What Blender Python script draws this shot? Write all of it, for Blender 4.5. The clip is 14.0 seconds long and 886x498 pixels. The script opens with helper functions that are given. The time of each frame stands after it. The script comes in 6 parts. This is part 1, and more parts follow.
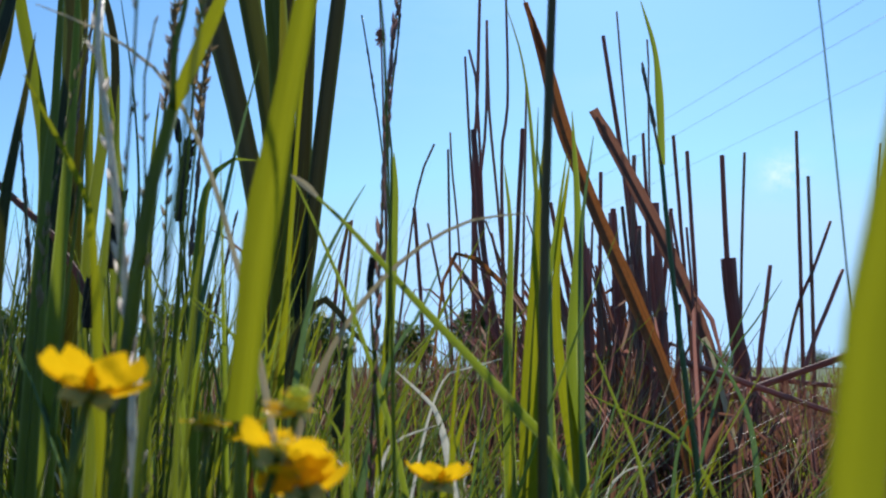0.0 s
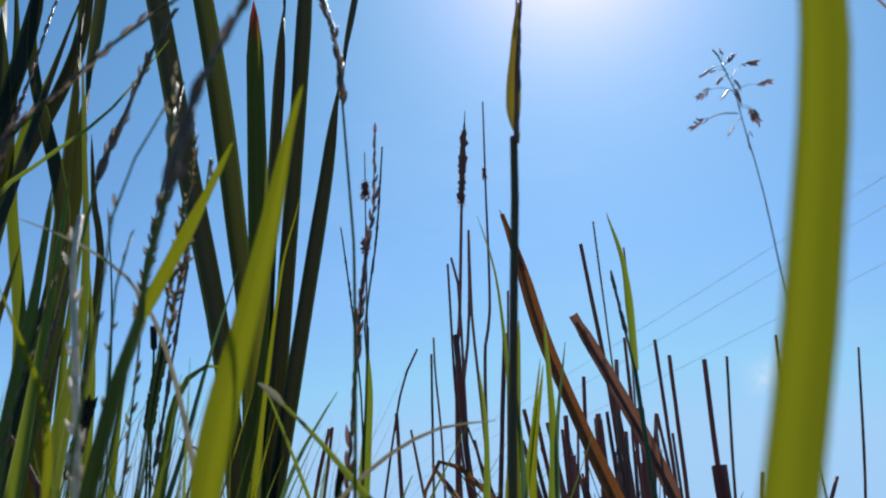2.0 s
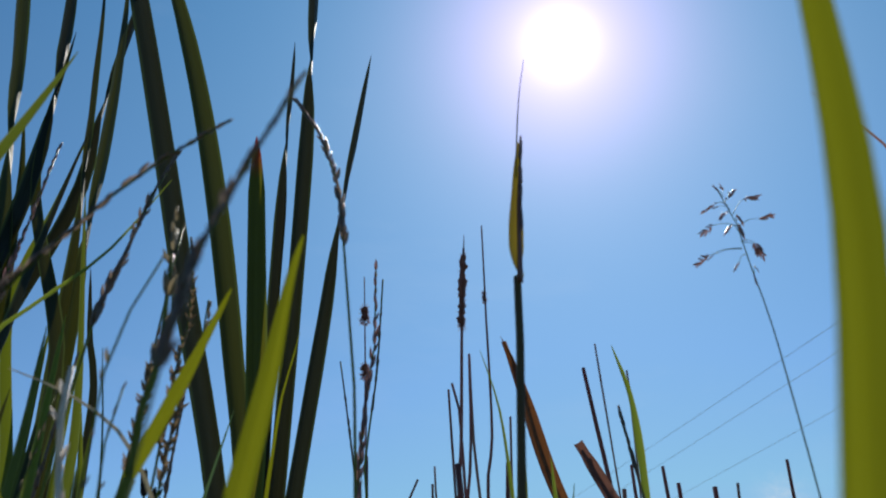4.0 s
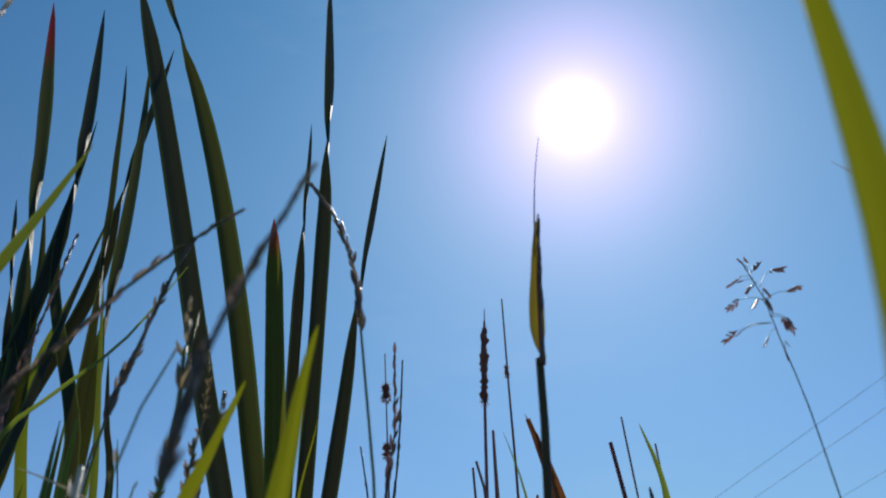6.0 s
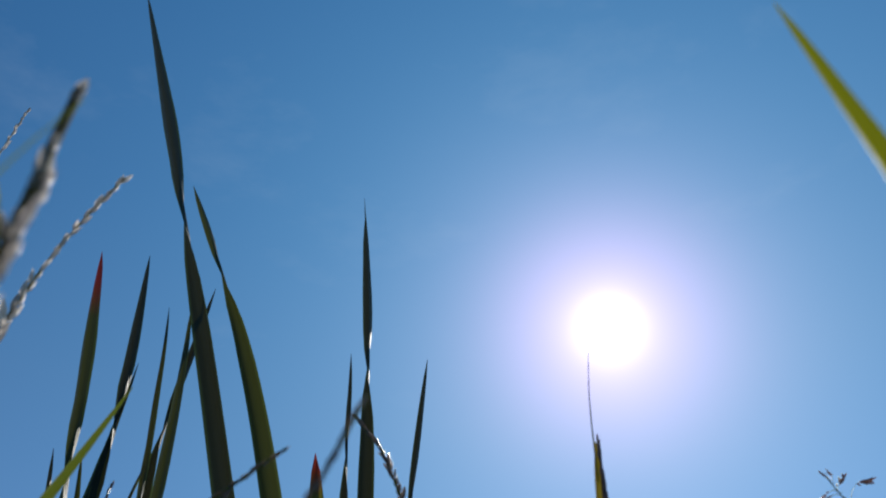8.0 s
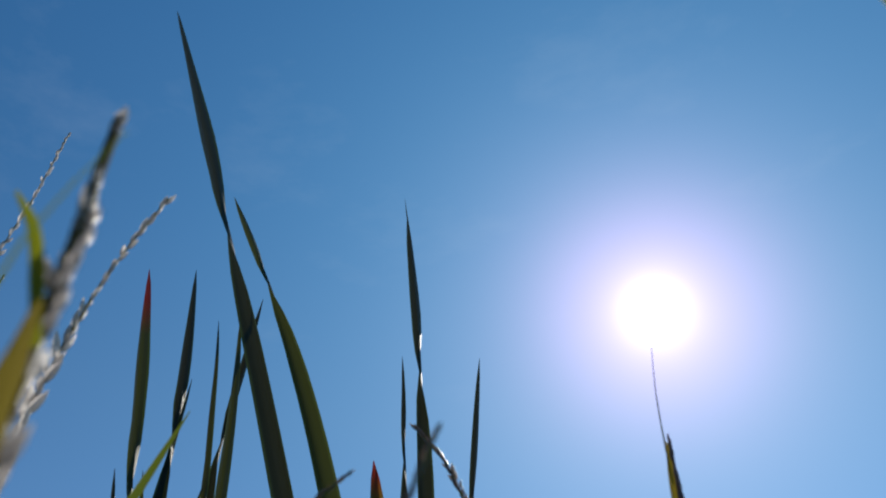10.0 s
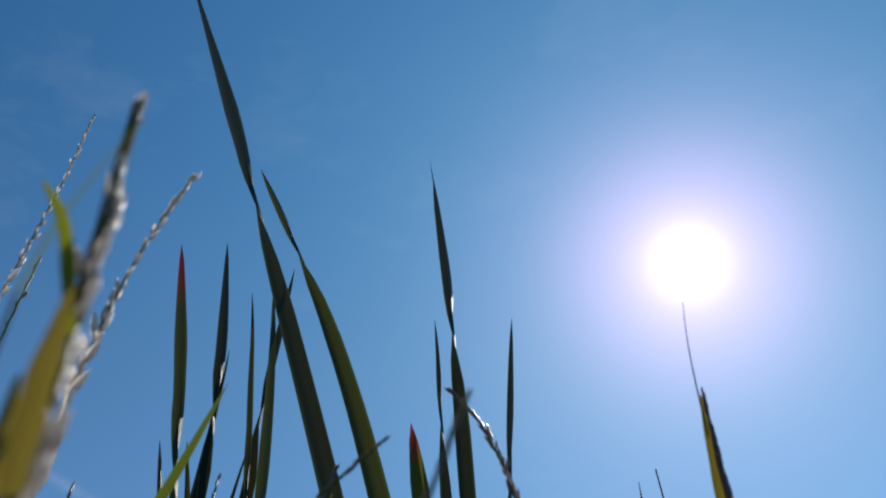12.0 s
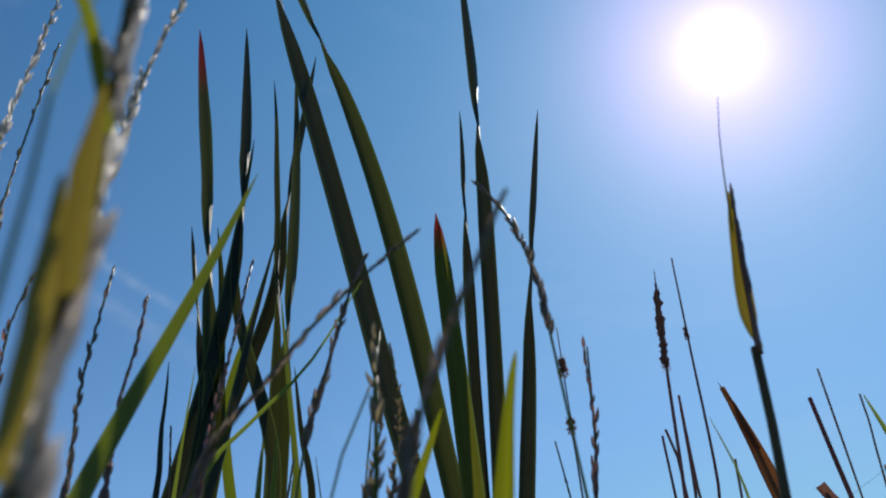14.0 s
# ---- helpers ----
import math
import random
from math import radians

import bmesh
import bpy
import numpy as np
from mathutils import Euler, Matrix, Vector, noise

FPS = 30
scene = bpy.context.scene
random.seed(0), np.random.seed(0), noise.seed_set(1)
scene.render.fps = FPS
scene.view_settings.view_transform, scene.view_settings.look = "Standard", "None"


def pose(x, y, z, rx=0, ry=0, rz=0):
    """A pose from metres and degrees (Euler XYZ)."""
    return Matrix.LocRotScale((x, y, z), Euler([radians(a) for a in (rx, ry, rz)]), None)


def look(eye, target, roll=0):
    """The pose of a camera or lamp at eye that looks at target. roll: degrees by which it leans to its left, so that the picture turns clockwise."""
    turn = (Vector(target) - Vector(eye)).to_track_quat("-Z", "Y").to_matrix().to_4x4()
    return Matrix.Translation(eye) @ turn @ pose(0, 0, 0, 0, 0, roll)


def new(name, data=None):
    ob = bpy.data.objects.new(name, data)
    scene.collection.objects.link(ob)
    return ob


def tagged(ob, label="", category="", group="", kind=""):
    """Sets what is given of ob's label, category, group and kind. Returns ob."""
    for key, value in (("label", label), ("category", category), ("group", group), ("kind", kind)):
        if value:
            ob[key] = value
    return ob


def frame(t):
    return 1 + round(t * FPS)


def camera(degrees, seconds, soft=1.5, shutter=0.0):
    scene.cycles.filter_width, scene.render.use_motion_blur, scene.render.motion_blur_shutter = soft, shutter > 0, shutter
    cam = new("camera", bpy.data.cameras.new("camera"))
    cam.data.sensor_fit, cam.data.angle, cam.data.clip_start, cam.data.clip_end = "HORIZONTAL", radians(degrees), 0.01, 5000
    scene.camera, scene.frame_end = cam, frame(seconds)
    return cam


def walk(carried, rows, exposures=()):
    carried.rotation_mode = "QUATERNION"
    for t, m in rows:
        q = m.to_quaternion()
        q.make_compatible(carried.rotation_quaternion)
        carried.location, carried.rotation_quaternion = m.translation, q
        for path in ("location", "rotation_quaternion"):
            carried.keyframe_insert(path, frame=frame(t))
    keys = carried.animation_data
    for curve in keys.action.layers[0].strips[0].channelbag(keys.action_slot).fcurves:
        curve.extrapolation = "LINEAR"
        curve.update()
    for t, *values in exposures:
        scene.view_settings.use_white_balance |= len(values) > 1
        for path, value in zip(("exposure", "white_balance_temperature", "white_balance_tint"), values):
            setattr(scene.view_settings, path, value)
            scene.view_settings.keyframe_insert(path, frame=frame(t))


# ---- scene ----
cam = camera(55.7, 14.0, soft=2.0, shutter=0.0)
cam.data.dof.use_dof = True
cam.data.dof.focus_distance = 0.92
cam.data.dof.aperture_fstop = 16.0

# seconds, place, yaw, pitch, roll
PATH = [
    (0, 0.0001, -0.0001, 0.4500, -0.00, 8.01, 0.01),
    (0.5, -0.0056, -0.0035, 0.4453, -0.24, 11.38, -0.13),
    (1, -0.0068, -0.0042, 0.4444, -0.43, 14.95, -0.24),
    (1.5, -0.0017, -0.0025, 0.4481, -0.82, 18.44, -0.32),
    (2, 0.0092, -0.0045, 0.4500, -0.93, 21.91, -0.42),
    (2.5, 0.0079, -0.0002, 0.4523, -1.16, 25.41, -0.54),
    (3, 0.0059, -0.0033, 0.4574, -1.35, 28.62, -0.73),
    (5.5, 0.0106, 0.0036, 0.4689, -0.16, 31.47, -1.69),
    (6, 0.0086, 0.0035, 0.4722, 0.37, 35.00, -1.66),
    (6.5, 0.0017, 0.0074, 0.4747, 0.84, 41.61, -1.93),
    (7, 0.0007, 0.0141, 0.4768, 1.07, 47.25, -2.91),
    (7.5, 0.0041, 0.0130, 0.4841, 1.51, 49.10, -3.56),
    (8, 0.0033, 0.0149, 0.4834, 2.83, 50.19, -3.42),
    (8.5, -0.0006, 0.0145, 0.4904, 4.59, 50.12, -3.49),
    (9, -0.0030, 0.0195, 0.4966, 5.64, 50.00, -3.35),
    (11.5, -0.0009, 0.0168, 0.4961, 9.57, 49.66, -4.08),
    (12, -0.0007, 0.0172, 0.4968, 10.42, 47.43, -3.79),
    (12.5, -0.0059, 0.0168, 0.4992, 10.91, 44.06, -3.25),
    (13, -0.0025, 0.0213, 0.5019, 12.42, 40.33, -3.09),
    (13.5, -0.0047, 0.0184, 0.5003, 12.75, 36.81, -2.23),
    (14, -0.0038, 0.0170, 0.5001, 13.17, 33.15, -1.41),
]


def aim(x, y, z, yaw, pitch, roll):
    return Matrix.Translation((x, y, z)) @ pose(0, 0, 0, 0, 0, yaw) @ pose(0, 0, 0, 90 + pitch) @ pose(0, 0, 0, 0, 0, roll)


walk(cam, [(t, aim(*p)) for t, *p in PATH],
     exposures=((0.0, 0.37), (1.0, 0.22), (2.0, -0.05), (3.0, -0.22), (5.5, -0.34), (6.5, -0.31), (7.5, -0.34),
                (9.0, -0.31), (11.5, -0.32), (12.5, -0.31), (13.5, -0.31), (14.0, -0.27)))

# ---------------------------------------------------------------- sky and sun
SUN_WAY = Vector((0.1526, 0.7135, 0.6839)).normalized()
SUN_ELEVATION = math.asin(SUN_WAY.z)
SUN_AZIMUTH = math.atan2(SUN_WAY.x, SUN_WAY.y)


class Nodes:
    """Short hand for building a node tree."""

    def __init__(self, tree):
        self.tree = tree
        tree.nodes.clear()

    def add(self, kind, **values):
        node = self.tree.nodes.new(kind)
        for key, value in values.items():
            if key in node.inputs:
                node.inputs[key].default_value = value
        return node

    def join(self, a, b):
        self.tree.links.new(a, b)

    def math(self, op, a, b=None):
        node = self.tree.nodes.new("ShaderNodeMath")
        node.operation = op
        for n, v in enumerate((a, b)):
            if v is None:
                continue
            if isinstance(v, (int, float)):
                node.inputs[n].default_value = v
            else:
                self.join(v, node.inputs[n])
        return node.outputs[0]

    def mix(self, fac, a, b):
        node = self.tree.nodes.new("ShaderNodeMix")
        node.data_type = "RGBA"
        for socket, v in ((node.inputs[0], fac), (node.inputs[6], a), (node.inputs[7], b)):
            if isinstance(v, (int, float)):
                socket.default_value = v
            elif isinstance(v, tuple):
                socket.default_value = (*v, 1) if len(v) == 3 else v
            else:
                self.join(v, socket)
        return node.outputs[2]

    def ramp(self, fac, *stops):
        node = self.tree.nodes.new("ShaderNodeValToRGB")
        e = node.color_ramp.elements
        while len(e) < len(stops):
            e.new(0.5)
        for k, (p, c) in zip(e, stops):
            k.position, k.color = p, (*c, 1)
        self.join(fac, node.inputs[0])
        return node.outputs[0]


def build_world():
    world = bpy.data.worlds.new("sky")
    scene.world = world
    world.use_nodes = True
    n = Nodes(world.node_tree)
    sky = n.add("ShaderNodeTexSky")
    sky.sky_type = "NISHITA"
    sky.sun_disc = False
    sky.sun_elevation, sky.sun_rotation = SUN_ELEVATION, SUN_AZIMUTH
    sky.altitude, sky.air_density, sky.dust_density, sky.ozone_density = 200, 1.0, 0.25, 1.6
    where = n.add("ShaderNodeTexCoord").outputs["Generated"]
    # thin wisps of cloud
    stretch = n.add("ShaderNodeMapping", Scale=(1.2, 2.0, 4.0))
    n.join(where, stretch.inputs["Vector"])
    wisp = n.add("ShaderNodeTexNoise", Scale=2.6, Detail=7.0, Roughness=0.62)
    n.join(stretch.outputs[0], wisp.inputs["Vector"])
    veil = n.ramp(wisp.outputs[0], (0.56, (0, 0, 0)), (0.85, (0.11, 0.11, 0.11)))
    clear = n.tree.nodes.new("ShaderNodeMix")
    clear.data_type, clear.blend_type = "RGBA", "MULTIPLY"
    clear.inputs[0].default_value = 1.0
    height = n.add("ShaderNodeSeparateXYZ")
    n.join(where, height.inputs[0])
    n.join(n.ramp(height.outputs[2], (0.3, (0.68, 0.96, 1.18)), (0.62, (0.53, 0.93, 1.15)), (0.78, (0.37, 0.88, 1.18)), (0.93, (0.29, 0.86, 1.22))), clear.inputs[7])
    n.join(sky.outputs[0], clear.inputs[6])
    even = n.tree.nodes.new("ShaderNodeMix")
    even.data_type, even.blend_type = "RGBA", "DARKEN"
    even.inputs[0].default_value = 1.0
    even.inputs[7].default_value = (3.5, 5.8, 8.8, 1)
    n.join(clear.outputs[2], even.inputs[6])
    air = n.mix(veil, even.outputs[2], (6.0, 7.0, 8.6))
    # one small cloud and two old vapour trails, torn by noise
    torn = n.add("ShaderNodeTexNoise", Scale=38.0, Detail=6.0, Roughness=0.65)
    n.join(where, torn.inputs["Vector"])
    rags = n.ramp(torn.outputs[0], (0.42, (0, 0, 0)), (0.66, (1, 1, 1)))

    def near(way, width, reach=1.0):
        """1 where the direction lies within a narrow angle of a way, or of the plane across it."""
        dot = n.tree.nodes.new("ShaderNodeVectorMath")
        dot.operation = "DOT_PRODUCT"
        dot.inputs[1].default_value = Vector(way).normalized()
        n.join(where, dot.inputs[0])
        off = n.math("ARCCOSINE", n.math("MINIMUM", dot.outputs["Value"], 1.0)) if reach else dot.outputs["Value"]
        q = n.math("DIVIDE", off, width)
        return n.math("POWER", 2.718, n.math("MULTIPLY", n.math("MULTIPLY", q, q), -1.0))

    cloud = n.math("MULTIPLY", near((0.3755, 0.9025, 0.2105), 0.020), rags)
    air = n.mix(n.math("MULTIPLY", cloud, 0.6), air, (8.0, 8.4, 9.0))
    for a, b, width, strength in (((-0.560, 0.654, 0.508), (-0.477, 0.745, 0.466), 0.0055, 0.16), ((-0.566, 0.676, 0.472), (-0.488, 0.759, 0.431), 0.0100, 0.13)):
        a, b = Vector(a), Vector(b)
        trail = n.math("MULTIPLY", near(a.cross(b), width, 0), near(a + b, 0.10))
        trail = n.math("MULTIPLY", trail, n.math("ADD", n.math("MULTIPLY", rags, 0.6), 0.4))
        air = n.mix(n.math("MULTIPLY", trail, strength), air, (7.0, 7.8, 8.8))
    # aureole: forward scattering in the haze, plus lens glare painted in as pinkish lobes
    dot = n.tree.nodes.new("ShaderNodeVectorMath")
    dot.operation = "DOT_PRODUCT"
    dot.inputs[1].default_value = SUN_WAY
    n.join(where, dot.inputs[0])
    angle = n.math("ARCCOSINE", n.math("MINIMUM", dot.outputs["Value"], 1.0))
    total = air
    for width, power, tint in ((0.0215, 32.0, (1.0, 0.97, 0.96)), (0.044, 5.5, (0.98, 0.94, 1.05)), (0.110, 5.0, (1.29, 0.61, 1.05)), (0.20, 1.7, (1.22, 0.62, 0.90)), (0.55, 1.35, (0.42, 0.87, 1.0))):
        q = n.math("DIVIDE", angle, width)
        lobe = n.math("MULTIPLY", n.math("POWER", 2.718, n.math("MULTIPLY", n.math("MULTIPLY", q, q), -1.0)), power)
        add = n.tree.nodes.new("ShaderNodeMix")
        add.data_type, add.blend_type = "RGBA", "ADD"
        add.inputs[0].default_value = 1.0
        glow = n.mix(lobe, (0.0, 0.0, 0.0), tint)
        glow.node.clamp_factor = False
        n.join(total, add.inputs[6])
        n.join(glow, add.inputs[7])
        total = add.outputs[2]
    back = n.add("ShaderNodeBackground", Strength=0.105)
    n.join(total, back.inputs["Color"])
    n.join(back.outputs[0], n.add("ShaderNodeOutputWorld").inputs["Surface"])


build_world()
sun = new("sun", bpy.data.lights.new("sun", "SUN"))
sun.data.energy, sun.data.angle, sun.data.color = 4.2, radians(0.53), (1.0, 0.95, 0.86)
sun.matrix_world = look(SUN_WAY * 50, (0, 0, 0))


# ---------------------------------------------------------------- materials
def plant_material(name, dark, light, through_light=0.4, through_tint=(0.35, 0.5, 0.03), rough=0.42, tip=None, stripes=70.0,
                   fleck=None, bump=0.25, gloss=0.4, margin=None, spread=0.7):
    """Fibrous plant surface: lengthwise veins, blotches, an own tone per piece, light passing through."""
    m = bpy.data.materials.new(name)
    m.use_nodes = True
    n = Nodes(m.node_tree)
    uv = n.add("ShaderNodeUVMap").outputs[0]
    place = n.add("ShaderNodeTexCoord").outputs["Object"]
    parts = n.add("ShaderNodeSeparateXYZ")
    n.join(uv, parts.inputs[0])
    fibre = n.add("ShaderNodeMapping", Scale=(stripes, 3.0, 1.0))
    n.join(uv, fibre.inputs["Vector"])
    vein = n.add("ShaderNodeTexNoise", Scale=1.0, Detail=3.0)
    n.join(fibre.outputs[0], vein.inputs["Vector"])
    fine = n.add("ShaderNodeMapping", Scale=(stripes * 3.7, 1.3, 1.0))
    n.join(uv, fine.inputs["Vector"])
    rib = n.add("ShaderNodeTexNoise", Scale=1.0, Detail=2.0)
    n.join(fine.outputs[0], rib.inputs["Vector"])
    blotch = n.add("ShaderNodeTexNoise", Scale=22.0, Detail=4.0)
    n.join(place, blotch.inputs["Vector"])
    own = n.math("ADD", n.math("MULTIPLY", n.add("ShaderNodeObjectInfo").outputs["Random"], 0.5),
                 n.math("MULTIPLY", n.add("ShaderNodeNewGeometry").outputs["Random Per Island"], 0.5))
    tone = n.math("ADD", n.math("MULTIPLY", n.math("SUBTRACT", vein.outputs[0], 0.33), 1.2), n.math("MULTIPLY", blotch.outputs[0], 0.3))
    tone = n.math("ADD", tone, n.math("MULTIPLY", n.math("SUBTRACT", rib.outputs[0], 0.5), 0.8))
    tone = n.math("ADD", tone, n.math("MULTIPLY", n.math("SUBTRACT", own, 0.4), spread))
    colour = n.ramp(tone, (0.15, dark), (0.75, light))
    tint = n.mix(0.55, colour, through_tint)
    if margin:
        rim = n.math("ABSOLUTE", n.math("SUBTRACT", parts.outputs[0], 0.5))
        rim = n.ramp(rim, (0.36, (0, 0, 0)), (0.49, (1, 1, 1)))
        colour = n.mix(rim, colour, margin)
        tint = n.mix(rim, tint, tuple(1.6 * v for v in margin))
    if fleck:
        spot = n.add("ShaderNodeTexNoise", Scale=130.0, Detail=4.0, Roughness=0.7)
        n.join(place, spot.inputs["Vector"])
        mask = n.ramp(spot.outputs[0], (0.52, (0, 0, 0)), (0.64, (1, 1, 1)))
        colour = n.mix(mask, colour, fleck)
    if tip:
        at = n.math("ADD", parts.outputs[1], n.math("MULTIPLY", blotch.outputs[0], 0.03))
        mask = n.ramp(at, (0.0, (0, 0, 0)), (tip[1], (0, 0, 0)), (tip[1] + 0.045, (1, 1, 1)))
        colour = n.mix(mask, colour, tip[0])
        tint = n.mix(mask, tint, tip[0])
    solid = n.add("ShaderNodeBsdfPrincipled", Roughness=rough)
    solid.inputs["Specular IOR Level"].default_value = gloss
    n.join(colour, solid.inputs["Base Color"])
    relief = n.add("ShaderNodeBump", Strength=bump, Distance=0.001)
    n.join(rib.outputs[0], relief.inputs["Height"])
    n.join(relief.outputs[0], solid.inputs["Normal"])
    out = n.add("ShaderNodeOutputMaterial")
    if through_light:
        pass_on = n.add("ShaderNodeBsdfTranslucent")
        n.join(tint, pass_on.inputs["Color"])
        both = n.add("ShaderNodeMixShader", Fac=through_light)
        n.join(solid.outputs[0], both.inputs[1])
        n.join(pass_on.outputs[0], both.inputs[2])
        n.join(both.outputs[0], out.inputs["Surface"])
    else:
        n.join(solid.outputs[0], out.inputs["Surface"])
    return m


# cattail greens kept near black: shade on the backlit leaves is in the colour
CATTAIL = plant_material("cattail_shaded_green", (0.009, 0.014, 0.011), (0.026, 0.036, 0.025), 0.13, (0.13, 0.11, 0.016), 0.5, stripes=14, bump=0.6, gloss=0.36, margin=(0.11, 0.14, 0.04), spread=1.25)
# slightly brighter copy of that darkened green, for leaves letting more sun through
LIGHTER = dict(dark=(0.009, 0.015, 0.008), light=(0.030, 0.048, 0.016), through_light=0.20, through_tint=(0.18, 0.17, 0.010), rough=0.5,
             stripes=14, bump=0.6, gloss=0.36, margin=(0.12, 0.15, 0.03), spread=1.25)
CATTAIL_LIGHTER = plant_material("cattail_lighter_green", **LIGHTER)
CATTAIL_RED = plant_material("cattail_green_red_tip", tip=((0.34, 0.028, 0.014), 0.925), **LIGHTER)
CATTAIL_TIP = plant_material("short_leaf_scorched_point", tip=((0.36, 0.035, 0.016), 0.965), **{**LIGHTER, "dark": (0.022, 0.030, 0.008), "light": (0.085, 0.098, 0.016),
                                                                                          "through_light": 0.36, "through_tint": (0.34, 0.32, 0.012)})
BLUE_GREEN = plant_material("blue_green_blade", (0.022, 0.052, 0.028), (0.09, 0.16, 0.08), 0.3, (0.22, 0.36, 0.08), 0.3)
GRASS = plant_material("grass_green", (0.030, 0.060, 0.010), (0.115, 0.16, 0.022), 0.48, (0.34, 0.42, 0.02), 0.3, margin=(0.24, 0.28, 0.06))
OLIVE_GREEN = plant_material("olive_blade", (0.022, 0.038, 0.008), (0.085, 0.115, 0.014), 0.42, (0.30, 0.36, 0.012), 0.3, margin=(0.17, 0.2, 0.05))
# brighter, yellower grass green: sun shining through the blades is painted into it
BRIGHT = plant_material("grass_green_sunlit_copy", (0.05, 0.085, 0.006), (0.165, 0.205, 0.014), 0.55, (0.39, 0.385, 0.010), 0.55, stripes=14, bump=0.5, gloss=0.22)
SEED = plant_material("seed_head", (0.07, 0.05, 0.042), (0.30, 0.22, 0.17), 0.42, (0.6, 0.44, 0.32), 0.25, fleck=(0.13, 0.055, 0.065), gloss=0.6)
SEED_PURPLE = plant_material("purple_seed_head", (0.09, 0.045, 0.045), (0.36, 0.20, 0.18), 0.4, (0.55, 0.27, 0.2), 0.25, gloss=0.6)
SEED_PALE = plant_material("pale_seed_head", (0.36, 0.28, 0.26), (0.92, 0.86, 0.82), 0.74, (1.0, 0.93, 0.86), 0.22, fleck=(0.3, 0.16, 0.15), gloss=0.8)
SEED_GREEN = plant_material("green_seed_head", (0.10, 0.082, 0.05), (0.32, 0.25, 0.16), 0.42, (0.52, 0.41, 0.22), 0.4)
SEED_TAN = plant_material("tan_seed_head", (0.12, 0.078, 0.045), (0.36, 0.25, 0.14), 0.42, (0.58, 0.40, 0.21), 0.35)
OLIVE = plant_material("olive_sheath", (0.085, 0.062, 0.010), (0.27, 0.20, 0.03), 0.4, (0.5, 0.36, 0.03), 0.45, stripes=12)
SHEATH = plant_material("brownish_grass_stem", (0.045, 0.040, 0.016), (0.17, 0.135, 0.055), 0.3, (0.36, 0.27, 0.07), 0.5, stripes=12)
STRAW = plant_material("straw", (0.22, 0.17, 0.10), (0.55, 0.46, 0.32), 0.25, (0.6, 0.48, 0.25), 0.5)
BLEACHED = plant_material("bleached_straw", (0.38, 0.34, 0.28), (0.82, 0.78, 0.70), 0.35, (0.8, 0.75, 0.62), 0.35, gloss=0.6)
DEAD = plant_material("dead_reed_brown", (0.026, 0.011, 0.009), (0.185, 0.083, 0.060), 0.28, (0.50, 0.22, 0.145), 0.5, stripes=30, bump=0.5)
# lighter copy of the dead brown: skylight on backlit stalks put into the colour
STALK = plant_material("dead_reed_brown_lit", (0.075, 0.034, 0.032), (0.34, 0.165, 0.145), 0.38, (0.62, 0.28, 0.22), 0.55, stripes=30, bump=0.5)
DEAD_GREY = plant_material("dead_reed_grey", (0.07, 0.040, 0.032), (0.38, 0.235, 0.18), 0.36, (0.6, 0.36, 0.26), 0.6, stripes=30, bump=0.5)
ORANGE = plant_material("dead_leaf_orange", (0.085, 0.028, 0.012), (0.36, 0.125, 0.035), 0.22, (0.55, 0.19, 0.04), 0.5, stripes=26,
                        fleck=(0.05, 0.025, 0.012), bump=0.6)
FLUFF = plant_material("weathered_cattail_head", (0.20, 0.060, 0.046), (0.60, 0.25, 0.18), 0.4, (0.2, 0.1, 0.06), 0.9, bump=1.0)
SEDGE = plant_material("dark_sedge_spike", (0.010, 0.008, 0.007), (0.045, 0.03, 0.022), 0.0, rough=0.6, bump=0.6)
SEDGE_GREEN = plant_material("green_sedge_spike", (0.03, 0.035, 0.012), (0.10, 0.10, 0.03), 0.0, rough=0.6, bump=0.6)
PETAL = plant_material("buttercup_petal", (0.66, 0.36, 0.004), (0.88, 0.54, 0.01), 0.5, (0.95, 0.6, 0.01), 0.18, stripes=16, bump=0.1)
PISTIL = plant_material("buttercup_pistil", (0.45, 0.50, 0.05), (0.72, 0.76, 0.12), 0.55, (0.85, 0.88, 0.08), 0.5)
SEPAL = plant_material("buttercup_sepal", (0.25, 0.26, 0.08), (0.50, 0.48, 0.22), 0.3, (0.5, 0.5, 0.15), 0.5)
BARK = plant_material("bark", (0.04, 0.03, 0.022), (0.14, 0.11, 0.085), 0.0, rough=0.85, bump=0.8)
FOLIAGE = plant_material("tree_foliage", (0.016, 0.035, 0.010), (0.07, 0.12, 0.025), 0.25, (0.2, 0.32, 0.03), 0.5)


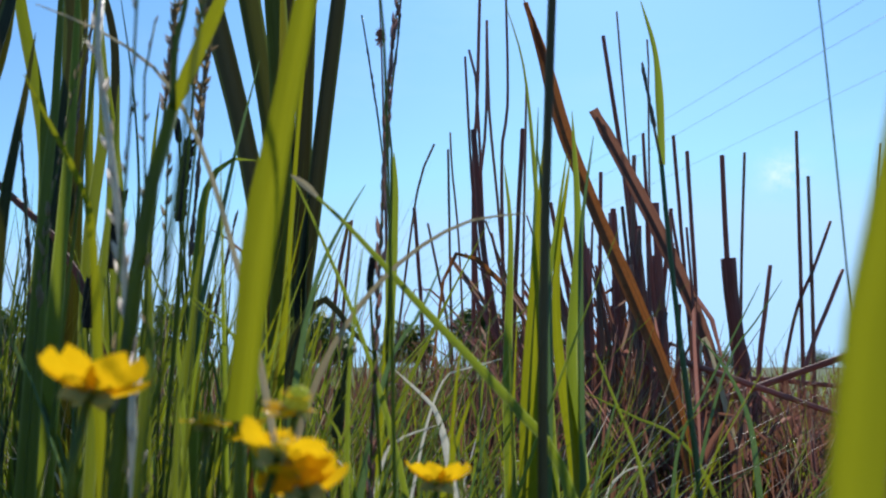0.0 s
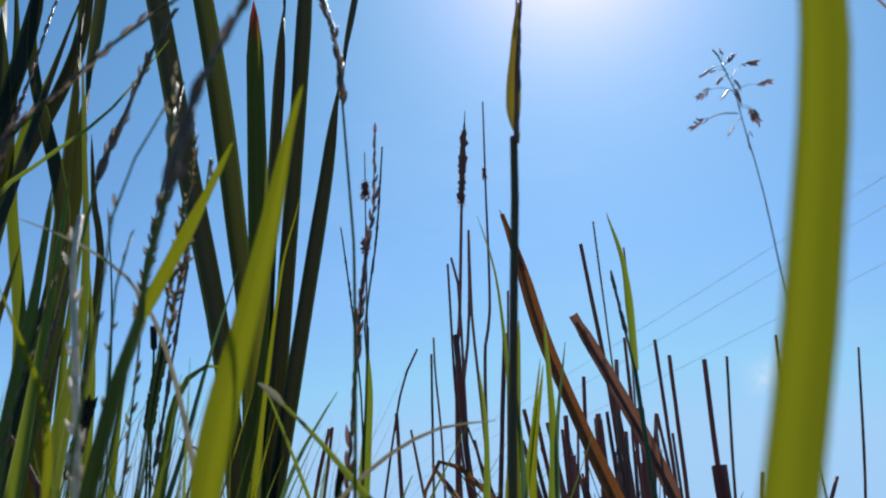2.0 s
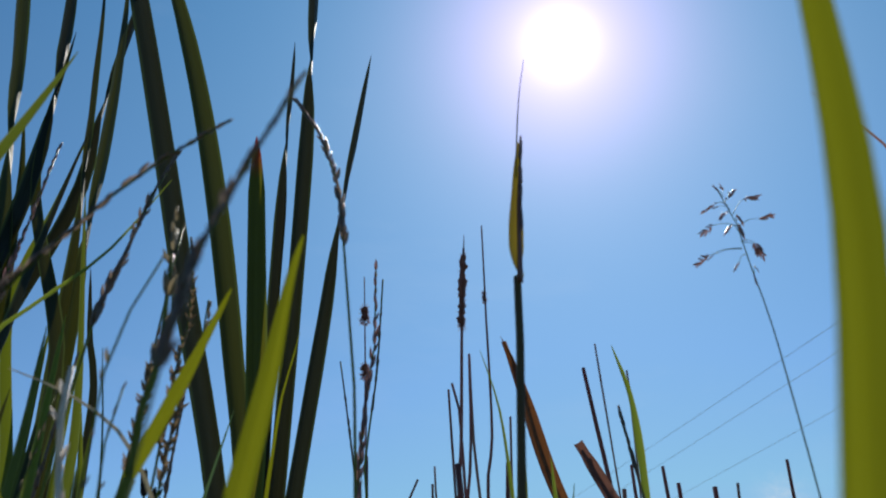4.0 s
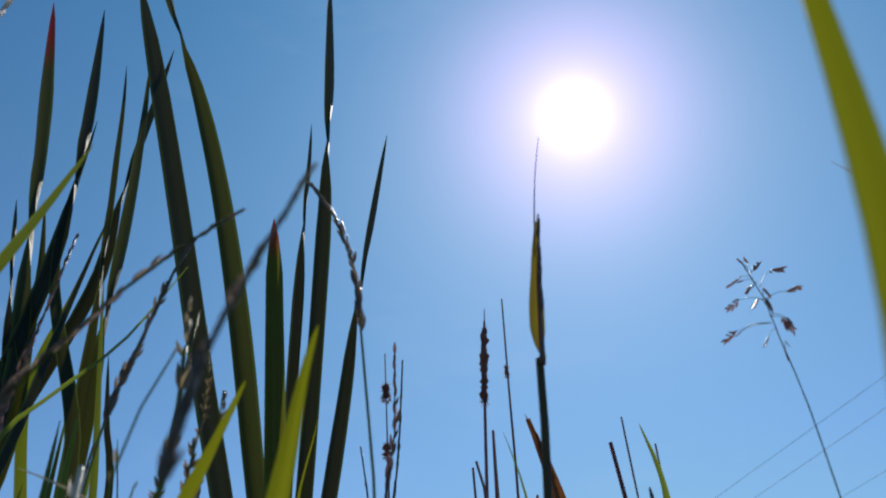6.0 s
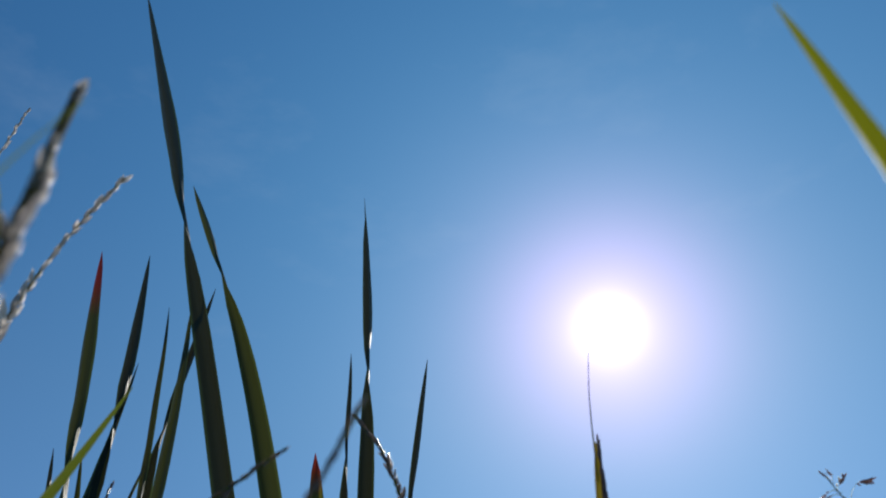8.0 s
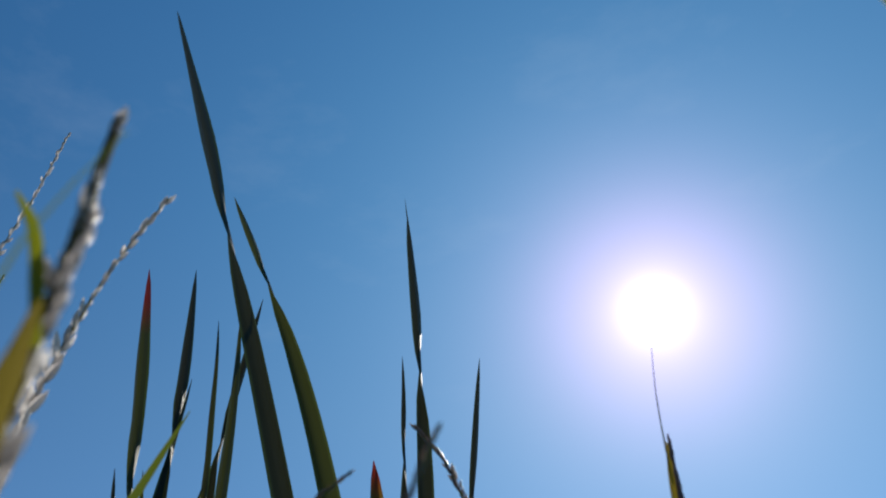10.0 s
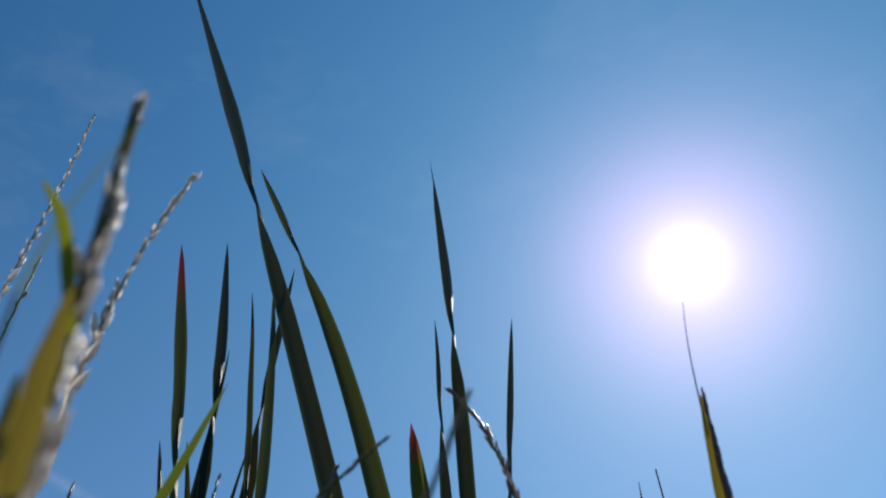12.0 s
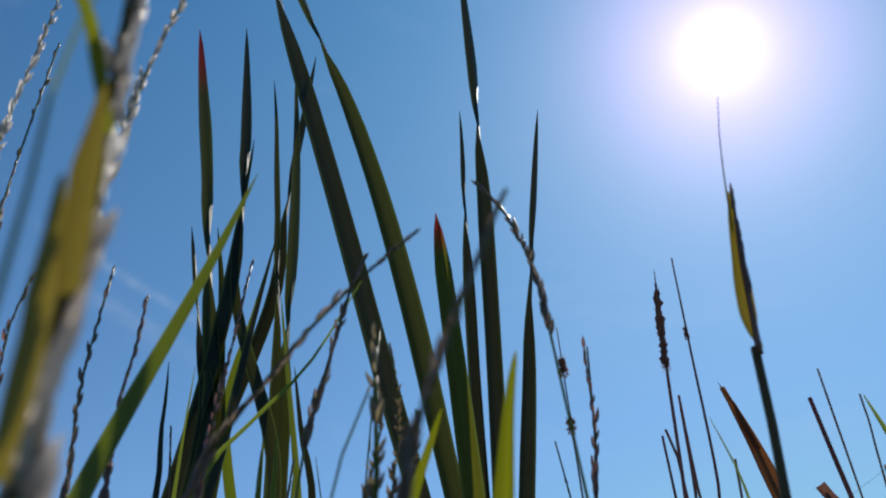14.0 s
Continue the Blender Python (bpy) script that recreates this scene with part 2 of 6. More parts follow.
def soil_material():
    m = bpy.data.materials.new("meadow_soil")
    m.use_nodes = True
    n = Nodes(m.node_tree)
    place = n.add("ShaderNodeTexCoord").outputs["Object"]
    big = n.add("ShaderNodeTexNoise", Scale=0.5, Detail=6.0)
    fine = n.add("ShaderNodeTexNoise", Scale=40.0, Detail=6.0)
    n.join(place, big.inputs["Vector"])
    n.join(place, fine.inputs["Vector"])
    tone = n.math("ADD", n.math("MULTIPLY", big.outputs[0], 0.6), n.math("MULTIPLY", fine.outputs[0], 0.4))
    colour = n.ramp(tone, (0.3, (0.03, 0.035, 0.012)), (0.5, (0.05, 0.075, 0.02)), (0.7, (0.11, 0.10, 0.05)))
    solid = n.add("ShaderNodeBsdfPrincipled", Roughness=0.95)
    n.join(colour, solid.inputs["Base Color"])
    relief = n.add("ShaderNodeBump", Strength=0.8, Distance=0.02)
    n.join(fine.outputs[0], relief.inputs["Height"])
    n.join(relief.outputs[0], solid.inputs["Normal"])
    n.join(solid.outputs[0], n.add("ShaderNodeOutputMaterial").inputs["Surface"])
    return m


def wire_material():
    m = bpy.data.materials.new("weathered_cable")
    m.use_nodes = True
    n = Nodes(m.node_tree)
    grain = n.add("ShaderNodeTexNoise", Scale=3.0)
    solid = n.add("ShaderNodeBsdfPrincipled", Roughness=0.5, Metallic=0.6)
    n.join(n.ramp(grain.outputs[0], (0.3, (0.12, 0.13, 0.15)), (0.7, (0.25, 0.26, 0.28))), solid.inputs["Base Color"])
    n.join(solid.outputs[0], n.add("ShaderNodeOutputMaterial").inputs["Surface"])
    return m


SOIL, WIRE = soil_material(), wire_material()


# ---------------------------------------------------------------- shaping helpers
def spline(points, count):
    """Places and directions along a smooth line through the points."""
    p = [Vector(q) for q in points]
    p = [2 * p[0] - p[1]] + p + [2 * p[-1] - p[-2]]
    lengths = [(p[k + 1] - p[k]).length for k in range(1, len(p) - 2)]
    total, out = sum(lengths), []
    for i in range(count + 1):
        d, k = total * i / count, 0
        while k < len(lengths) - 1 and d > lengths[k]:
            d -= lengths[k]
            k += 1
        a, b, c, e = p[k:k + 4]
        t0 = 0.0
        t1 = t0 + max(1e-4, (b - a).length) ** 0.5
        t2 = t1 + max(1e-4, (c - b).length) ** 0.5
        t3 = t2 + max(1e-4, (e - c).length) ** 0.5
        t = t1 + (t2 - t1) * min(1.0, d / lengths[k])
        a1, a2, a3 = a.lerp(b, (t - t0) / (t1 - t0)), b.lerp(c, (t - t1) / (t2 - t1)), c.lerp(e, (t - t2) / (t3 - t2))
        q = a1.lerp(a2, (t - t0) / (t2 - t0)).lerp(a2.lerp(a3, (t - t1) / (t3 - t1)), (t - t1) / (t2 - t1))
        out.append(q)
    ways = [(out[min(i + 1, count)] - out[max(i - 1, 0)]).normalized() for i in range(count + 1)]
    return out, ways


def smooth(x):
    x = min(1.0, max(0.0, x))
    return x * x * (3 - 2 * x)


def mesh_of(name, verts, faces, uvs, material):
    data = bpy.data.meshes.new(name)
    data.from_pydata(verts, [], faces)
    layer = data.uv_layers.new(name="UVMap")
    for loop in data.loops:
        layer.data[loop.index].uv = uvs[loop.vertex_index]
    data.polygons.foreach_set("use_smooth", [True] * len(data.polygons))
    data.materials.append(material)
    return data


def thing(name, at, label, category, group="", kind=""):
    """The Empty at the foot of a thing that carries its parts."""
    ob = new(name)
    ob.location = at
    ob.empty_display_size = 0.02
    return tagged(ob, label, category, group, kind)


def origin(ob):
    v = Vector(ob.location)
    return v + origin(ob.parent) if ob.parent else v


def hang(name, data, parent, label=""):
    """Links mesh data, given in world places, as one part of a thing."""
    o = origin(parent)
    for v in data.vertices:
        v.co -= o
    ob = new(name, data)
    ob.parent = parent
    return tagged(ob, label)


def blade_data(points, width, material, face=0.0, twists=(), fold=0.3, taper=0.45, waist=0.75, count=44, blunt=0.0, edge=0.0, fill=0.35, keel=0.0):
    """A leaf blade: folded strip along a line, narrowing to its tip, turning over at each twist (place along it or number of the point, half turns, length)."""
    at, way = spline(points, count)
    front = Vector((math.sin(radians(face)), -math.cos(radians(face)), 0.15)).normalized()
    verts, uvs, faces = [], [], []
    run = [0.0]
    for a, b in zip(points, points[1:]):
        run.append(run[-1] + (Vector(b) - Vector(a)).length)
    twists = [(run[k] / run[-1] if isinstance(k, int) else k, turns, length) for k, turns, length in twists]
    for i, (q, t) in enumerate(zip(at, way)):
        s = i / count
        w = t.cross(front)
        w = w.normalized() if w.length > 1e-4 else Vector((1, 0, 0))
        n = w.cross(t)
        a = sum(math.pi * turns * smooth((s - where) / length + 0.5) for where, turns, length in twists)
        w, n = w * math.cos(a) + n * math.sin(a), n * math.cos(a) - w * math.sin(a)
        slim = min(1.0, waist + (1 - waist) * s / fill)
        end = max(blunt, min(1.0, ((1 - s) / taper)) ** 0.62)
        for where, turns, length in twists:
            slim *= 1 - 0.55 * max(0.0, 1 - abs(s - where) / (0.75 * length)) ** 1.3
        h = 0.5 * width * slim * end * (1 + 0.06 * math.sin(17 * s + 9 * width * 100)) + 0.0002
        for j in (-2, -1, 0, 1, 2):
            u = j / 2
            verts.append(q + w * h * u + n * h * fold * (keel * abs(u) + (1 - keel) * u * u - 0.5) + n * edge * h * math.sin(31 * s + j))
            uvs.append((0.5 + u / 2, s))
        if i:
            b = 5 * i
            faces += [(b + j - 5, b + j - 4, b + j + 1, b + j) for j in range(4)]
    return mesh_of("blade", verts, faces, uvs, material)


def tube_data(points, r0, r1, material, count=18, sides=7, bulge=0.0, seed=1):
    """A round stalk along a line, with closed ends."""
    at, way = spline(points, count)
    verts, uvs, faces = [], [], []
    pick = random.Random(seed)
    for i, (q, t) in enumerate(zip(at, way)):
        s = i / count
        a = t.cross(Vector((0.3, -1, 0.1))).normalized()
        b = t.cross(a)
        r = r0 + (r1 - r0) * s
        for j in range(sides):
            k = 2 * math.pi * j / sides
            rr = r * (1 + bulge * pick.uniform(-1, 1))
            verts.append(q + a * math.cos(k) * rr + b * math.sin(k) * rr)
            uvs.append((j / sides, s))
        if i:
            f = sides * i
            faces += [(f + j - sides, f + (j + 1) % sides - sides, f + (j + 1) % sides, f + j) for j in range(sides)]
    faces += [tuple(range(sides))[::-1], tuple(range(sides * count, sides * (count + 1)))]
    return mesh_of("stalk", verts, faces, uvs, material)


def spikelet_data(material):
    """One grain husk: a pointed, boat-shaped scale 1 long along z, open on its inner side."""
    verts, uvs, faces = [], [], []
    rings = ((0.0, 0.02), (0.12, 0.14), (0.35, 0.205), (0.62, 0.175), (0.85, 0.08), (1.0, 0.006))
    for i, (z, r) in enumerate(rings):
        for j in range(6):
            k = radians(-115 + 46 * j)
            verts.append(Vector((r * math.cos(k) + 0.06 * z * z, 0.8 * r * math.sin(k), z)))
            uvs.append((j / 5, z))
        if i:
            b = 6 * i
            faces += [(b + j - 6, b + j - 5, b + j + 1, b + j) for j in range(5)]
    return mesh_of("husk", verts, faces, uvs, material)


HUSK = {}


def husks(parent, points, count, size, material, start=0.3, splay=28.0, seed=1, loose=False):
    """Grain husks along the upper part of a stem, each a part of its own on shared mesh data: two close rows, or scattered loosely."""
    if material.name not in HUSK:
        HUSK[material.name] = spikelet_data(material)
    at, way = spline(points, 60)
    pick = random.Random(seed)
    o = origin(parent)
    length = (1 - start) * sum((b - a).length for a, b in zip(at, at[1:]))
    if not loose:
        size *= 0.86
        count = max(9, min(90, int(length / (0.26 * size))))
    first = pick.uniform(-40, 40)
    for i in range(count):
        s = min(0.998, max(0.0, start + (0.995 - start) * (i + pick.uniform(-0.8, 0.8) * loose) / max(1, count - 1)))
        k = min(59, int(s * 60))
        spot = at[k].lerp(at[k + 1], s * 60 - k)
        turn = way[k].to_track_quat("Z", "X").to_matrix().to_4x4()
        lean = (0.9 if loose else 0.6) * splay * (1.0 if s < 0.96 else 0.3) * pick.uniform(0.3, 1.5)
        fat = size * pick.uniform(0.8, 1.3) * (1.15 - 0.4 * smooth((s - 0.75) / 0.25))
        slim = fat * (pick.uniform(0.6, 0.9) if loose else pick.uniform(0.65, 0.9))
        around = pick.uniform(0, 360) if loose else first + 180 * (i % 2) + 9 * i + pick.uniform(-35, 35)
        ob = new("husk", HUSK[material.name])
        ob.parent = parent
        ob.matrix_basis = Matrix.Translation(spot - o) @ turn @ pose(0, 0, 0, 0, 0, around) @ pose(0, 0, 0, 0, lean, 0) @ Matrix.Diagonal((slim, slim, fat, 1))


# ---------------------------------------------------------------- kinds of plants
def blade(parent, points, width, material=CATTAIL, label="", **shape):
    return hang("leaf", blade_data(points, width, material, **shape), parent, label)


def rooted(points, x, y):
    """The same line with its foot at another spot of the clump."""
    foot, knee = Vector((x, y, 0)), Vector(points[1])
    return [foot, foot.lerp(knee, 0.45), foot.lerp(knee, 0.8)] + list(points[1:])


def stem(parent, points, r0, r1, material=GRASS, name="stem", label="", **shape):
    return hang(name, tube_data(points, r0, r1, material, **shape), parent, label)


def lone_blade(points, width, material=GRASS, label="green grass blade standing in the meadow", name="meadow_grass", group="grass blades", **shape):
    """A single shoot: one blade with the short sheath it grows from."""
    root = thing(name, points[0], label, "reed" if "cattail" in name else "grass", group)
    blade(root, points, width, material, **shape)
    a, b = Vector(points[0]), Vector(points[1])
    stem(root, (a, a.lerp(b, 0.2), a.lerp(b, 0.4)), width * 0.32, width * 0.2, material, "sheath", count=6)
    return root


def seed_grass(points, radius, grains, size, material=SEED, stalk=GRASS, start=0.4, label="flowering meadow grass with a slim seed head",
               splay=28.0, seed=1, leaves=(), loose=False):
    root = thing("seed_grass", points[0], label, "grass", "flowering grasses")
    stem(root, points, radius, radius * 0.45, stalk, count=26)
    husks(root, points, grains, size, material, start, splay, seed, loose)
    for line, width, mat in leaves:
        blade(root, line, width, mat)
    return root


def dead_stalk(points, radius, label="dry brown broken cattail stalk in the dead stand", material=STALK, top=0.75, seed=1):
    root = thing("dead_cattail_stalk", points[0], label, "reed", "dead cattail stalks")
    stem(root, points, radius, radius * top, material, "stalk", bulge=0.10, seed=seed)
    return root


def cattail_head(parent, points, radius, seed, label="weathered brown seed head", round_tuft=False):
    """A worn, lumpy seed cylinder round a stalk, with fluff breaking out."""
    at, way = spline(points, 26)
    pick = random.Random(seed)
    verts, uvs, faces = [], [], []
    for i, (q, t) in enumerate(zip(at, way)):
        s = i / 26
        a = t.cross(Vector((0.2, -1, 0))).normalized()
        b = t.cross(a)
        r = radius * min(1.0, (s / 0.06 + 0.3), ((1 - s) / 0.08 + 0.25)) * pick.uniform(0.62, 1.12)
        if round_tuft:
            r = radius * (0.15 + 0.85 * math.sqrt(max(0.0, 1 - (2 * s - 1) ** 2)) * (0.72 + 0.28 * math.sin(9.0 * s + seed))) * pick.uniform(0.75, 1.15)
        shift = a * radius * 0.10 * math.sin(i * 1.3) + b * radius * 0.1 * math.cos(i * 1.9)
        for j in range(10):
            k = 2 * math.pi * j / 10
            rr = r * pick.uniform(0.7, 1.25)
            verts.append(q + shift + a * math.cos(k) * rr + b * math.sin(k) * rr)
            uvs.append((j / 10, s))
        if i:
            f = 10 * i
            faces += [(f + j - 10, f + (j + 1) % 10 - 10, f + (j + 1) % 10, f + j) for j in range(10)]
    head = hang("seed_head", mesh_of("seed_head", verts, faces, uvs, FLUFF), parent, label)
    verts, uvs, faces = [], [], []
    for _ in range(150):
        s = pick.choice((pick.random(), pick.uniform(0.0, 0.12)))
        k = int(s * 26)
        out = Vector((pick.uniform(-1, 1), pick.uniform(-1, 1), pick.uniform(-0.9, 0.5))).normalized()
        root, tip = at[k] + out * radius * 0.7, at[k] + out * radius * pick.uniform(1.1, 1.75)
        side = out.cross(Vector((0.1, 0.3, 1))).normalized() * radius * 0.13
        f = len(verts)
        verts += [root - side, root + side, tip]
        uvs += [(0, 0), (1, 0), (0.5, 1)]
        faces.append((f, f + 1, f + 2))
    tagged(hang("fluff", mesh_of("fluff", verts, faces, uvs, SEED_PURPLE if seed % 2 else FLUFF), head, "loose tufts of seed fluff"), kind="stuff")


def sedge_spike(points, radius, foot, label="dark brown sedge spike on a thin stem", material=SEDGE, seed=1):
    """A sedge stem with a cylindrical spike set with rows of scales."""
    root = thing("sedge", foot, label, "sedge", "sedges")
    a = Vector(points[0])
    stem(root, (foot, a.lerp(Vector(foot), 0.5) + Vector((0.01, 0, 0)), a), 0.0012, 0.0008, GRASS)
    at, way = spline(points, 22)
    core = stem(root, points, radius * 0.75, radius * 0.5, material, "spike")
    if material.name not in HUSK:
        HUSK[material.name] = spikelet_data(material)
    o = origin(root)
    for i in range(75):
        k = min(22, int(i / 75 * 23))
        turn = way[k].to_track_quat("Z", "X").to_matrix().to_4x4() @ pose(0, 0, 0, 0, 0, 137.5 * i) @ pose(radius * 0.5, 0, 0, 0, 11, 0)
        ob = new("scale", HUSK[material.name])
        ob.parent = root
        f = radius * 1.5
        ob.matrix_basis = Matrix.Translation(at[k] - o) @ turn @ Matrix.Diagonal((f, f, f, 1))
    return root


def petal_data(length, width, cup, ragged=0.0):
    """An obovate petal growing along +x from the origin, its hollow side up."""
    verts, uvs, faces = [], [], []
    rows, cols = 9, 8
    for i in range(rows + 1):
        s = i / rows
        w = width * 0.5 * (0.22 + 0.78 * math.sin(min(1.0, s * 1.18) * math.pi * 0.5)) * math.sqrt(max(0.0, 1 - max(0.0, (s - 0.62) / 0.40) ** 2))
        for j in range(cols + 1):
            u = 2 * j / cols - 1
            notch = 0.05 * length * (1 - abs(u)) * smooth((s - 0.8) / 0.2)
            x = length * s - notch
            z = cup * length * (s * s * 0.8 + 0.25 * u * u * s) + ragged * length * 0.05 * math.sin(5 * u + 4 * s)
            verts.append(Vector((x, w * u, z)))
            uvs.append((j / cols, s))
        if i:
            b = (cols + 1) * i
            faces += [(b + j - cols - 1, b + j - cols, b + j + 1, b + j) for j in range(cols)]
    return mesh_of("petal", verts, faces, uvs, PETAL)


def buttercup(at, foot, tilt, spin, size, label, petals=(0, 1, 2, 3, 4), cup=0.55, droop=0.0, centre=1.0):
    """A buttercup: stem, sepals, petals, stamens and green pistil."""
    root = thing("buttercup", foot, label, "flower", "buttercups")
    head = Matrix.Translation(at) @ pose(0, 0, 0, *tilt) @ pose(0, 0, 0, 0, 0, spin)
    o = origin(root)
    a, f = Vector(at), Vector(foot)
    down = head.to_3x3() @ Vector((0, 0, -1))
    stem(root, (f, f.lerp(a, 0.5) + Vector((0.006, 0.004, 0)), a + down * size * 0.55, a), 0.0016, 0.0011, GRASS)
    one = petal_data(size * 0.56, size * 0.60, cup, 0.6)
    for k in petals:
        ob = new("petal", one)
        ob.parent = root
        ob.matrix_basis = Matrix.Translation(-o) @ head @ pose(0, 0, 0, 0, 0, 72 * k + 5 * math.sin(k * 7)) @ pose(0, 0, 0, 0, droop + 6 * math.sin(3 * k), 0)
    line = lambda q, w: blade_data(q, w, SEPAL, count=8, taper=0.6)  # noqa: E731
    for k in range(5):
        c = 2 * math.pi * k / 5 + 0.6
        r = size * 0.28
        q = [head @ Vector((math.cos(c) * r * s, math.sin(c) * r * s, -0.02 * size + z * size)) for s, z in ((0.05, 0), (0.6, -0.03), (1.0, -0.10))]
        hang("sepal", line(q, size * 0.16), root)
    verts, uvs, faces = [], [], []
    for i in range(7):
        z = i / 6
        for j in range(10):
            c = 2 * math.pi * (j + 0.5 * (i % 2)) / 10
            r = 0.13 * size * centre * math.sqrt(max(0.0, 1 - z ** 2.2)) * (1.0 + (0.18 if (i + j) % 2 else -0.1))
            verts.append(head @ Vector((math.cos(c) * r, math.sin(c) * r, 0.24 * size * centre * z)))
            uvs.append((j / 10, z))
        if i:
            b = 10 * i
            faces += [(b + j - 10, b + (j + 1) % 10 - 10, b + (j + 1) % 10, b + j) for j in range(10)]
    hang("pistil", mesh_of("pistil", verts, faces, uvs, PISTIL), root, "knobbly green centre")
    verts, uvs, faces = [], [], []
    pick = random.Random(int(spin) + 3)
    for i in range(34):
        c, out = 2.399 * i, pick.uniform(0.13, 0.24)
        p0 = Vector((math.cos(c) * 0.1, math.sin(c) * 0.1, 0.02)) * size
        p1 = Vector((math.cos(c) * out, math.sin(c) * out, pick.uniform(0.12, 0.2))) * size
        side = Vector((-math.sin(c), math.cos(c), 0)) * size * 0.012
        up = Vector((math.cos(c), math.sin(c), 0.8)) * size * 0.05
        b = len(verts)
        verts += [head @ v for v in (p0 - side * 0.5, p0 + side * 0.5, p1 + side * 0.6, p1 - side * 0.6, p1 + side * 2 + up, p1 - side * 2 + up, p1 + up * 1.5)]
        uvs += [(0, 0), (1, 0), (1, 0.5), (0, 0.5), (1, 0.8), (0, 0.8), (0.5, 1)]
        faces += [(b, b + 1, b + 2, b + 3), (b + 3, b + 2, b + 4, b + 5), (b + 5, b + 4, b + 6)]
    tagged(hang("stamen_ring", mesh_of("stamen_ring", verts, faces, uvs, PETAL), root, "ring of yellow stamens"), kind="stuff")
    return root


def sward(name, spots, material, label, category="grass", seed=5, blunt=0.02, fold=0.0, curl=0.0):
    """Many thin blades in one mesh: (x, y, height, width, lean x, lean y). Folded ones have a keel and twist; curl lets the tips of some hang over."""
    verts, uvs, faces = [], [], []
    pick = random.Random(seed)
    rings, across = (8, 3) if fold else (5, 2)
    for x, y, height, width, lx, ly in spots:
        b, turn = len(verts), pick.uniform(0, math.pi)
        bend, twist = pick.uniform(0.2, 1.0), pick.uniform(-1.3, 1.3) if fold else 0.0
        hang_over = pick.uniform(0.3, 1.0) * curl if pick.random() < 0.5 else 0.0
        away = pick.uniform(0, 2 * math.pi)
        for i in range(rings + 1):
            s = i / rings
            k = max(blunt, (1 - s) ** 0.8 + 0.02)
            c = turn + twist * s
            cx, cy = math.cos(c) * width / 2 * k, math.sin(c) * width / 2 * k * (1.0 if fold else 0.6)
            over = max(0.0, s - 0.55) / 0.45
            px = x + lx * s * (1 - bend + bend * s) + math.cos(away) * hang_over * 0.8 * over
            py = y + ly * s * (1 - bend + bend * s) + math.sin(away) * hang_over * 0.4 * over
            pz = height * (s - 0.25 * bend * s * s * min(1.0, (abs(lx) + abs(ly)) / height)) - hang_over * (1.6 * over * over - 0.3 * over)
            verts += [(px - cx, py - cy, pz), (px + cx, py + cy, pz)]
            uvs += [(0, s), (1, s)]
            if fold:
                verts.append((px + math.sin(c) * width * fold * k, py - math.cos(c) * width * fold * k, pz))
                uvs.append((0.5, s))
            if i:
                p, q = b + across * (i - 1), b + across * i
                faces += [(p, p + 2, q + 2, q), (p + 2, p + 1, q + 1, q + 2)] if fold else [(p, p + 1, q + 1, q)]
    ob = new(name, mesh_of(name, verts, faces, uvs, material))
    return tagged(ob, label, category, kind="stuff")


# ---------------------------------------------------------------- ground, far trees, wires
def ground():
    steps = [0.0]
    while steps[-1] < 900:
        steps.append(steps[-1] + max(0.12, steps[-1] * 0.12))
    line = [-s for s in steps[:0:-1]] + steps
    verts, uvs, faces = [], [], []
    for y in line:
        for x in line:
            r = math.hypot(x, y)
            rough = noise.noise((x * 1.7, y * 1.7, 0)) * 0.03 + noise.noise((x * 0.05, y * 0.05, 4)) * 0.3 * smooth(r / 40)
            verts.append((x, y, rough - 0.025))
            uvs.append((x, y))
    n = len(line)
    faces = [(j * n + i, j * n + i + 1, (j + 1) * n + i + 1, (j + 1) * n + i) for j in range(n - 1) for i in range(n - 1)]
    ob = new("ground", mesh_of("ground", verts, faces, uvs, SOIL))
    tagged(ob, "damp meadow soil with litter under the grass", "ground", kind="structure")


ground()


